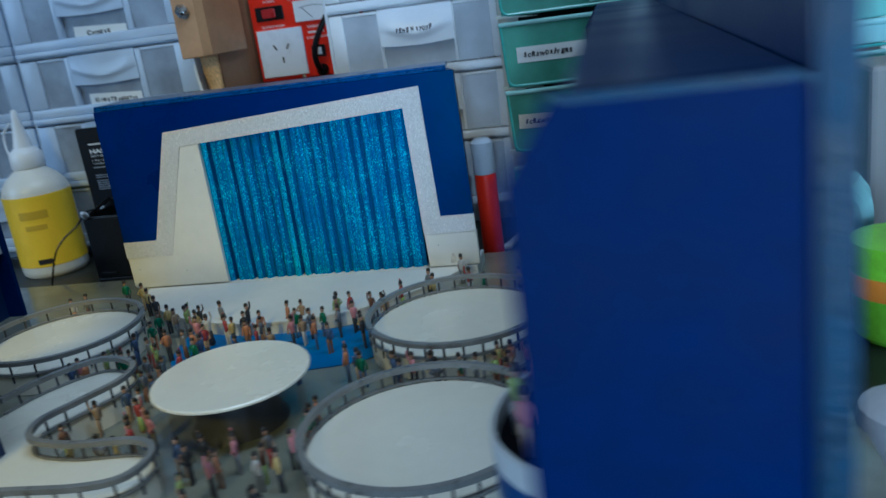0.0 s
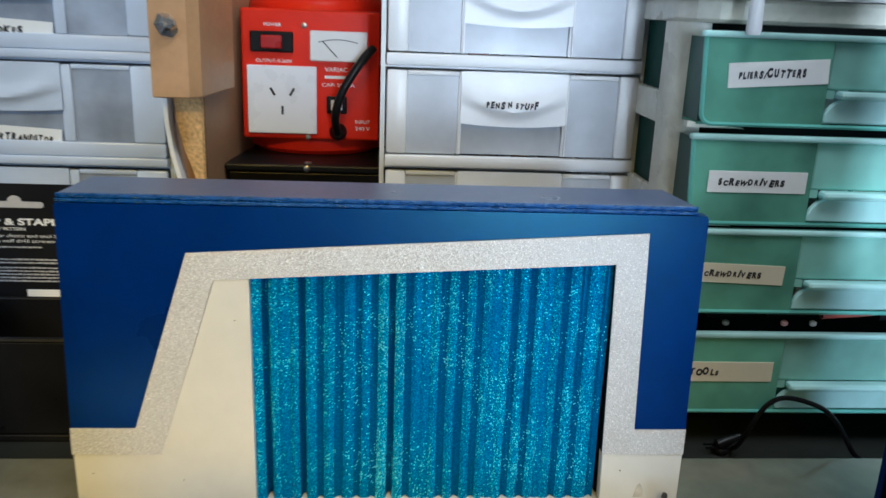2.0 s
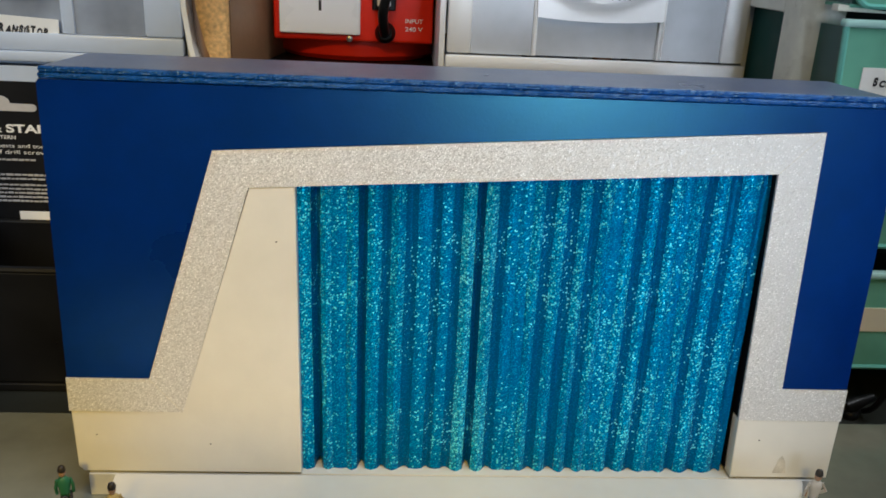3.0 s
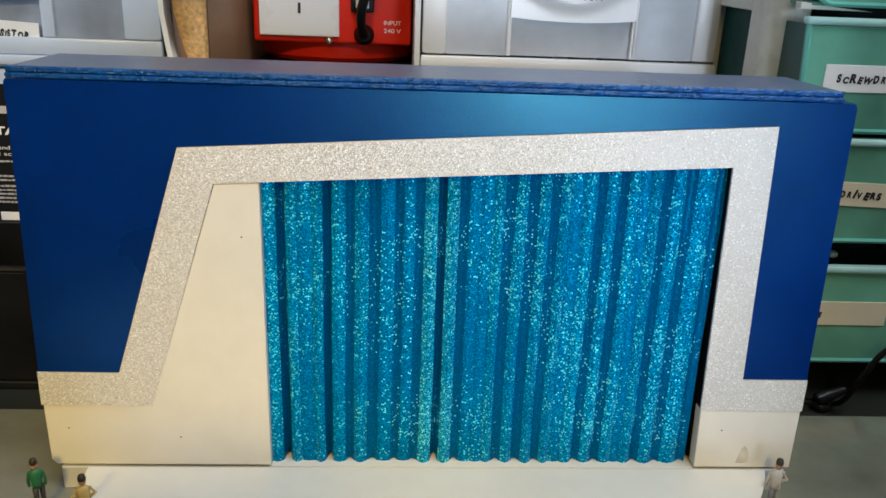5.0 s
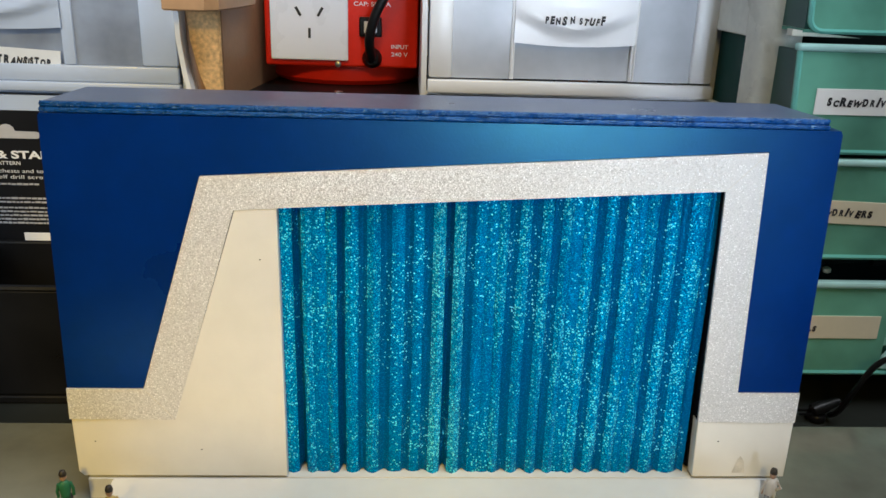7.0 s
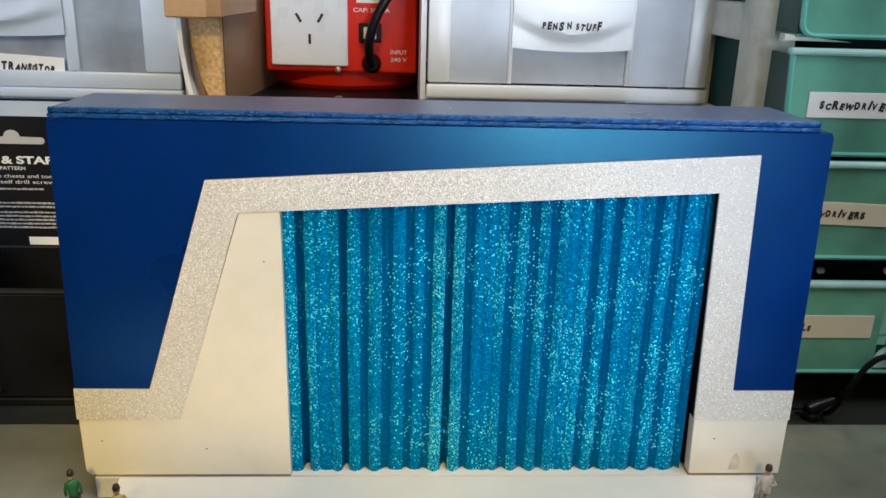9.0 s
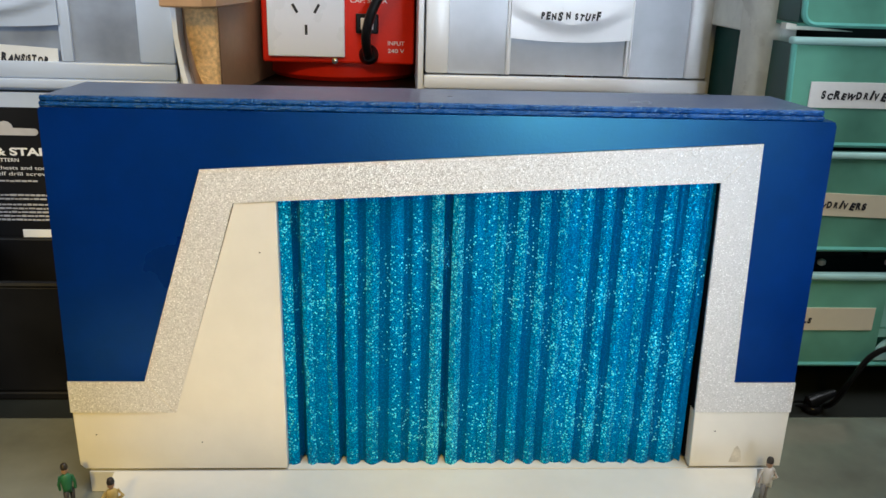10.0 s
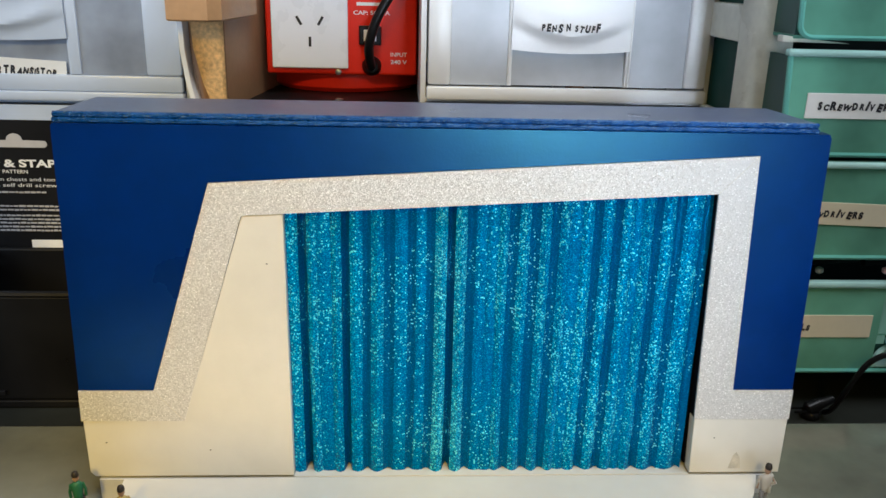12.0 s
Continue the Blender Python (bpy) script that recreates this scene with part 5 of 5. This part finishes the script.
words("LIGHT SAFETY PATTERN", -0.4590, 0.7148, 0.0871, 0.0020, PRINT, card, 0.034, bold=0.01)
words("\u2022 For use on chests and tool boxes", -0.4590, 0.7148, 0.0829, 0.0021, PRINT, card, 0.060)
words("\u2022 Includes self drill screws", -0.4590, 0.7148, 0.0797, 0.0021, PRINT, card, 0.050)
rng = random.Random(6)
for k in range(8):
    zz = 0.0762 - 0.0021 * k - (0.0056 if k > 0 else 0) - (0.0010 if k > 2 else 0)
    line_of_print = bmesh.new()
    px, end = -0.459, -0.459 + (0.040 if k == 0 else rng.uniform(0.058, 0.070))
    while px < end:
        long = rng.uniform(0.0012, 0.0036)
        box(px, px + long, 0.7147, 0.7151, zz + rng.uniform(0, 0.0002), zz + rng.uniform(0.0008, 0.0011), 0.0, line_of_print)
        px += long + 0.0005
    part("print_bar", line_of_print, PAPER_GREY, card)
part("white_patch", box(-0.4280, -0.4050, 0.7146, 0.7151, 0.0440, 0.0500, 0.0001), PRINT, card)
part("code_patch", box(-0.4640, -0.4590, 0.7146, 0.7151, 0.0345, 0.0390), PRINT, card)

bottle = thing("glue_bottle", "milky glue bottle with a yellow label and white nozzle", "bottle", (-0.512, 0.705, -0.025))
BX, BY = -0.5340, 0.7220
part("bottle_body", lathe([(0.0290, 0), (0.0310, 0.002), (0.0318, 0.006), (0.0318, 0.084), (0.0300, 0.091), (0.0240, 0.099), (0.0165, 0.105), (0.0130, 0.109)], (BX, BY, -0.0249), 48), BOTTLE, bottle, "", True)
lab = part("yellow_label", lathe([(0.0320, 0.012), (0.0322, 0.0122), (0.0322, 0.0830), (0.0320, 0.0832)], (BX, BY, -0.0249), 48), YELLOW, bottle, "bright yellow label", True)
for k, (zz, w, hgt) in enumerate(((0.046, 26, 0.008), (0.035, 20, 0.005), (0.000, 14, 0.005))):
    bar = bmesh.new()
    arc = [(BX + 0.03235 * math.cos(radians(a)), BY + 0.03235 * math.sin(radians(a))) for a in range(-66 - w, -66 + w, 4)]
    ribbon(arc, 0.0001, zz - 0.010, zz - 0.010 + hgt, False, bar)
    part("print_bar", bar, mat("gold_print", (0.60, 0.40, 0.01), 0.5) if k < 2 else INK, lab)
cap = part("cap", lathe([(0.0150, 0.108), (0.0156, 0.109), (0.0153, 0.122), (0.0120, 0.126), (0.0095, 0.128)], (BX, BY, -0.0249), 28), FROST_WHITE, bottle, "white ridged cap", True)
part("nozzle", lathe([(0.0095, 0.1275), (0.0065, 0.142), (0.0036, 0.156), (0.0030, 0.163), (0.0016, 0.165)], (BX, BY, -0.0249), 20), FROST_WHITE, bottle, "white nozzle", True)
part("nozzle_strap", tube(smooth3([(BX - 0.013, BY - 0.004, 0.094), (BX - 0.016, BY - 0.004, 0.104), (BX - 0.015, BY - 0.003, 0.118), (BX - 0.006, BY - 0.002, 0.128)]), 0.0012, 6), FROST_WHITE, bottle, "thin strap", True)

tagged(part("yellow_tip", lathe([(0.0035, 0), (0.0045, 0.004), (0.0030, 0.018), (0.0012, 0.026)], (0, 0, 0), 14), YELLOW, None, "", True), "small yellow plastic nozzle lying on the desk", "nozzle").data.transform(Matrix.Translation((-0.4740, 0.7060, -0.0206)) @ pose(0, 0, 0, 0, 88, 105))
tagged(part("thin_wire", tube(smooth3([(-0.498, 0.660, -0.0238), (-0.492, 0.668, 0.004), (-0.482, 0.672, 0.018), (-0.465, 0.674, 0.030), (-0.452, 0.676, 0.0425), (-0.443, 0.684, 0.036), (-0.438, 0.690, -0.016)]), 0.0009, 6), BLACK, None, "", True), "thin black wire running into the tray", "wire")
tagged(part("cable_tie_end", lathe([(0.003, 0), (0.0032, 0.006), (0.0015, 0.012)], (0, 0, 0), 10), PRINT, None, "", True), "white plug end resting on the tray rim", "plug").data.transform(Matrix.Translation((-0.4470, 0.6660, 0.0400)) @ pose(0, 0, 0, 60, 0, 20))

# ---- things at the right of the stage ----
tagged(part("desk_cable", tube(smooth3([(-0.0030, 0.652, -0.0215), (-0.0035, 0.644, -0.014), (0.0020, 0.640, 0.004), (0.0085, 0.640, 0.0140), (0.0190, 0.640, 0.0178), (0.0390, 0.640, 0.0120), (0.0520, 0.640, 0.001), (0.0640, 0.640, -0.0170), (0.0720, 0.642, -0.0232)]), 0.0015, 8), BLACK, None, "", True), "black cable arching over the edge of the board", "cable")
plug = thing("small_plug", "black two-pin plug at the end of the cable", "plug", (-0.006, 0.655, -0.025))
body = part("plug_body", lathe([(0.0022, 0), (0.0034, 0.001), (0.0036, 0.006), (0.0028, 0.010), (0.0020, 0.016)], (0, 0, 0), 14), BLACK, plug, "", True)
body.data.transform(Matrix.Translation((-0.0135, 0.652, -0.0195)) @ pose(0, 0, 0, 0, 72, 8))
part("collar", lathe([(0.0040, 0), (0.0048, 0.001), (0.0048, 0.003), (0.0040, 0.004)], (-0.0100, 0.6525, -0.0248), 12), BLACK, plug, "", True)
for k in (0, 0.004):
    part("pin", box(-0.0205, -0.0138, 0.6495 + k, 0.6505 + k, -0.0205, -0.0195), BLACK, plug)
jar = thing("red_tube", "red tube with a clear cap behind the stage", "container", (-0.0715, 0.660, -0.025))
part("tube_body", lathe([(0.0085, 0), (0.009, 0.002), (0.009, 0.070), (0.0085, 0.072)], (-0.0715, 0.660, -0.0249), 24), RED, jar, "", True)
part("tube_cap", lathe([(0.009, 0.0721), (0.0092, 0.073), (0.0092, 0.098), (0.006, 0.101)], (-0.0715, 0.660, -0.0249), 24), FROST_CLEAR, jar, "clear cap", True)
tagged(part("white_scrap", prism([(-0.066, 0.672), (-0.058, 0.670), (-0.048, 0.712), (-0.052, 0.716)], -0.0248, -0.0215, bevel=0.0006), PAPER), "white plastic offcut lying on the desk", "offcut")
toy = thing("lime_cup", "lime green and orange plastic cup past the tower", "cup", (0.181, 0.46, -0.025))
part("cup", lathe([(0.020, 0), (0.024, 0.004), (0.028, 0.055), (0.0275, 0.058)], (0.181, 0.46, -0.0249), 28), LIME, toy, "", True)
part("patch", lathe([(0.0265, 0.028), (0.0272, 0.0285), (0.0278, 0.040), (0.0275, 0.0405)], (0.181, 0.46, -0.0249), 28), ORANGE, toy, "orange band", True)
tagged(part("teal_pliers", tube(smooth3([(0.176, 0.53, -0.018), (0.176, 0.515, 0.020), (0.172, 0.505, 0.045), (0.164, 0.500, 0.058)]), 0.006, 8), AQUA, None, "", True), "teal plier handle standing past the tower", "pliers")
tagged(part("beige_box", box(0.196, 0.245, 0.57, 0.62, -0.0248, 0.112, 0.004), BACKING), "pale cardboard box past the tower", "box")
tagged(part("white_lump", lathe([(0.018, 0), (0.024, 0.01), (0.022, 0.022), (0.012, 0.028)], (0.146, 0.34, -0.0249), 18), PAPER_GREY, None, "", True), "white crumpled lump on the desk past the tower", "bundle")

# ---- miniature figures ----
SKIN = mat("figure_skin", (0.42, 0.26, 0.18), 0.5)
HAIR = mat("figure_hair", (0.02, 0.015, 0.012), 0.5)
CLOTH = [mat("figure_cloth_%s" % n, c, 0.55, vary=0.08) for n, c in (
    ("red", (0.34, 0.05, 0.045)), ("orange", (0.46, 0.20, 0.09)), ("yellow", (0.50, 0.37, 0.13)), ("lime", (0.30, 0.38, 0.11)), ("green", (0.02, 0.14, 0.07)),
    ("pink", (0.52, 0.22, 0.24)), ("white", (0.52, 0.50, 0.48)), ("grey", (0.17, 0.17, 0.18)), ("dark", (0.03, 0.03, 0.035)), ("brown", (0.18, 0.09, 0.05)), ("blue", (0.06, 0.09, 0.18)), ("tan", (0.36, 0.25, 0.15)))]


def figure_mesh(seed, top, bottom):
    """A plain painted figure, 12 to 13 mm tall, as one mesh."""
    r = random.Random(seed)
    bm = bmesh.new()

    def blob(profile, at, mat_index, n=8, flat=1.0):
        start = len(bm.faces)
        first = len(bm.verts)
        lathe(profile, (0, 0, 0), n, bm)
        bm.verts.ensure_lookup_table()
        for v in bm.verts[first:]:
            v.co.y *= flat
            v.co += Vector(at)
        bm.faces.ensure_lookup_table()
        for f in bm.faces[start:]:
            f.material_index = mat_index
            f.smooth = True

    stride = r.uniform(0.0, 0.0009)
    lean = r.uniform(-0.0004, 0.0004)
    skirt = r.random() < 0.2
    if skirt:
        blob([(0.0011, 0.0008), (0.0017, 0.0012), (0.0012, 0.0062)], (0, 0, 0), 1, 8, 0.8)
        for s in (-1, 1):
            blob([(0.0004, 0), (0.0005, 0.002)], (s * 0.0006, 0, 0), 2, 6)
    else:
        for s in (-1, 1):
            blob([(0.0005, 0), (0.0006, 0.0004), (0.0006, 0.003), (0.0008, 0.0062)], (s * 0.0007, s * stride, 0), 1, 6)
    blob([(0.0012, 0.0058), (0.0013, 0.0070), (0.0017, 0.0090), (0.0015, 0.0100), (0.0006, 0.0105)], (lean, 0, 0), 0, 8, 0.65)
    blob([(0.0004, 0.0104), (0.0009, 0.0110), (0.0010, 0.0118), (0.0007, 0.0126), (0.0002, 0.0129)], (lean * 1.4, 0, 0), 2, 8)
    blob([(0.0010, 0.0118), (0.00108, 0.0122), (0.0008, 0.0130), (0.0002, 0.0132)], (lean * 1.4, 0.0002, 0), 3, 8)
    for s in (-1, 1):
        kind = r.random()
        if kind < 0.55:
            pts = [(s * 0.0016, 0, 0.0098), (s * 0.0021, -0.0003, 0.0080), (s * 0.0020, -0.0008, 0.0062)]
        elif kind < 0.85:
            pts = [(s * 0.0016, 0, 0.0098), (s * 0.0028, 0.0002, 0.0082), (s * 0.0013, -0.0010, 0.0070)]
        else:
            pts = [(s * 0.0016, 0, 0.0098), (s * 0.0024, -0.0006, 0.0112), (s * 0.0020, -0.0008, 0.0132)]
        start = len(bm.faces)
        tube([tuple(Vector(p) + Vector((lean, 0, 0))) for p in pts], 0.00045, 5, bm)
        bm.faces.ensure_lookup_table()
        for f in bm.faces[start:]:
            f.material_index = 0 if r.random() < 0.9 else 2
    bmesh.ops.recalc_face_normals(bm, faces=bm.faces)
    me = bpy.data.meshes.new("figurine")
    bm.to_mesh(me)
    bm.free()
    for m in (CLOTH[top], CLOTH[bottom], SKIN, HAIR):
        me.materials.append(m)
    return me


rng = random.Random(21)
TOPS = ("red", "orange", "yellow", "lime", "green", "pink", "white", "grey", "dark", "brown", "blue", "tan")
FIGS = []
for k in range(36):
    a, b = k % 12, (8, 9, 10, 7, 8, 11)[rng.randrange(6)] if rng.random() < 0.75 else rng.randrange(12)
    FIGS.append((figure_mesh(100 + k, a, b), a))
taken = []


def figure(x, y, z, k, where, group, size=1.0, spread=True):
    me, a = FIGS[k % len(FIGS)]
    ob = new("figurine", me)
    ob.location = (x, y, z)
    ob.rotation_euler = (0, 0, rng.uniform(0, 6.28))
    ob.scale = (size * 1.3, size * 1.3, size * 1.68)
    tagged(ob, "tiny painted figurine, %s top, %s" % (TOPS[a], where), "figurine", group)
    taken.append((x, y))


# the front row, named by its colours
FRONT = [(-0.376, 0.521, 6), (-0.366, 0.524, 7), (-0.349, 0.552, 4), (-0.3295, 0.5425, 2), (-0.318, 0.528, 2), (-0.301, 0.510, 8), (-0.282, 0.491, 2), (-0.272, 0.484, 11), (-0.264, 0.484, 3), (-0.256, 0.488, 8), (-0.239, 0.487, 7), (-0.238, 0.464, 6), (-0.226, 0.464, 0), (-0.216, 0.478, 8), (-0.197, 0.446, 0), (-0.189, 0.482, 1), (-0.176, 0.453, 5), (-0.168, 0.466, 7), (-0.157, 0.490, 3), (-0.149, 0.466, 7), (-0.134, 0.492, 9), (-0.116, 0.506, 0), (-0.100, 0.524, 7), (-0.095, 0.514, 2), (-0.0815, 0.553, 6), (-0.072, 0.527, 0), (-0.060, 0.515, 4), (-0.036, 0.515, 2), (-0.030, 0.500, 8)]


def on_apron(x, y):
    return -0.335 < x < -0.088 and y > 0.4795 + 1.9 * abs(x + 0.21) ** 1.55


for x, y, k in FRONT:
    figure(x, y, -0.0004 if on_apron(x, y) else GROUND, k + 12 * rng.randrange(3), "standing before the stage", "crowd before the stage", rng.uniform(0.95, 1.08))


def free(x, y, gap=0.0062):
    if math.dist((x, y), (-0.064, 0.318)) < 0.0605 or math.dist((x, y), (-0.068, 0.4515)) < 0.059 or math.dist((x, y), (-0.340, 0.456)) < 0.0575:
        return False
    if math.dist((x, y), (-0.175, 0.363)) < 0.0435 or x > -0.012 or on_apron(x, y):
        return False
    if math.dist((x, y), (PX, PY)) < 0.065:
        return False
    inside = False
    poly = snake + [(-0.345, 0.250), (-0.345, 0.330)]
    for (ax, ay), (bx2, by2) in zip(poly, poly[1:] + poly[:1]):
        if (ay > y) != (by2 > y) and x < (bx2 - ax) * (y - ay) / (by2 - ay) + ax:
            inside = not inside
        d = Vector((bx2 - ax, by2 - ay))
        u = max(0, min(1, (Vector((x - ax, y - ay)) @ d) / d.length_squared))
        if (Vector((ax, ay)) + d * u - Vector((x, y))).length < 0.0050:
            return False
    return not inside and all(math.dist((x, y), p) > gap for p in taken)


def crowd(count, x0, x1, y0, y1, where):
    made = 0
    for _ in range(6000):
        if made >= count:
            return
        x, y = rng.uniform(x0, x1), rng.uniform(y0, y1)
        if free(x, y):
            figure(x, y, GROUND + (0.0009 if -0.262 < x < -0.11 and 0.418 < y < 0.495 else 0), rng.randrange(36), where, "crowd before the stage", rng.uniform(0.92, 1.06))
            made += 1


crowd(40, -0.285, -0.120, 0.410, 0.497, "standing in the crowd")
crowd(22, -0.262, -0.125, 0.310, 0.412, "standing by the oval stage")
crowd(34, -0.235, -0.125, 0.225, 0.318, "standing on the grey forecourt")
crowd(12, -0.125, -0.015, 0.380, 0.400, "standing between the round platforms")
crowd(10, -0.040, -0.013, 0.350, 0.420, "standing by the tower")
crowd(8, -0.300, -0.250, 0.395, 0.420, "standing by the winding platform")
crowd(10, -0.300, -0.180, 0.225, 0.262, "standing by the winding platform")
crowd(8, -0.130, -0.020, 0.225, 0.265, "standing on the grey forecourt")
for x, y, z, k in ((-0.020, 0.515, GROUND, 10), (-0.030, 0.500, GROUND, 0)):
    figure(x, y, z, k, "standing by the tower", "crowd before the stage")


def seated(side, z, points, where):
    for i, (x, y) in enumerate(points):
        if side(0) == 0:
            x += 0.0045 + 0.0209 * (y - 0.323)
        figure(side(x), y, z, rng.choice((1, 2, 0, 5, 6, 2, 3, 7, 11, 4, 9, 3)) + 12 * rng.randrange(3), where, "audience in the boxes", rng.uniform(0.95, 1.1))


for flip in (False, True):
    side = (lambda x: MIRROR - x) if flip else (lambda x: x)
    for i, yc in enumerate(UPPER):
        if flip and yc < 0.33:
            continue
        seated(side, 0.1151, [(0.027 + rng.uniform(0, 0.006) + 0.020 * abs(k) / 3, yc - 0.008 * k - 0.003) for k in ((0, 1, 2, 3) if i == 0 else (-2.4, -1.6, -0.8, 0, 0.8, 1.6, 2.4, 3))], "looking out of a tower box")
    lowp = [(0.020, 0.538), (0.020, 0.522), (0.020, 0.505), (0.004, 0.462), (-0.006, 0.450), (-0.012, 0.434), (-0.012, 0.420), (-0.006, 0.408), (0.004, 0.396), (0.014, 0.388), (0.006, 0.440), (0.005, 0.425), (-0.006, 0.232), (-0.009, 0.215), (-0.006, 0.202), (0.003, 0.195), (0.004, 0.222), (0.024, 0.340), (0.024, 0.310), (0.024, 0.285)]
    seated(side, 0.0637, [p for p in lowp if not flip or p[1] > 0.32], "leaning over the tower gallery")
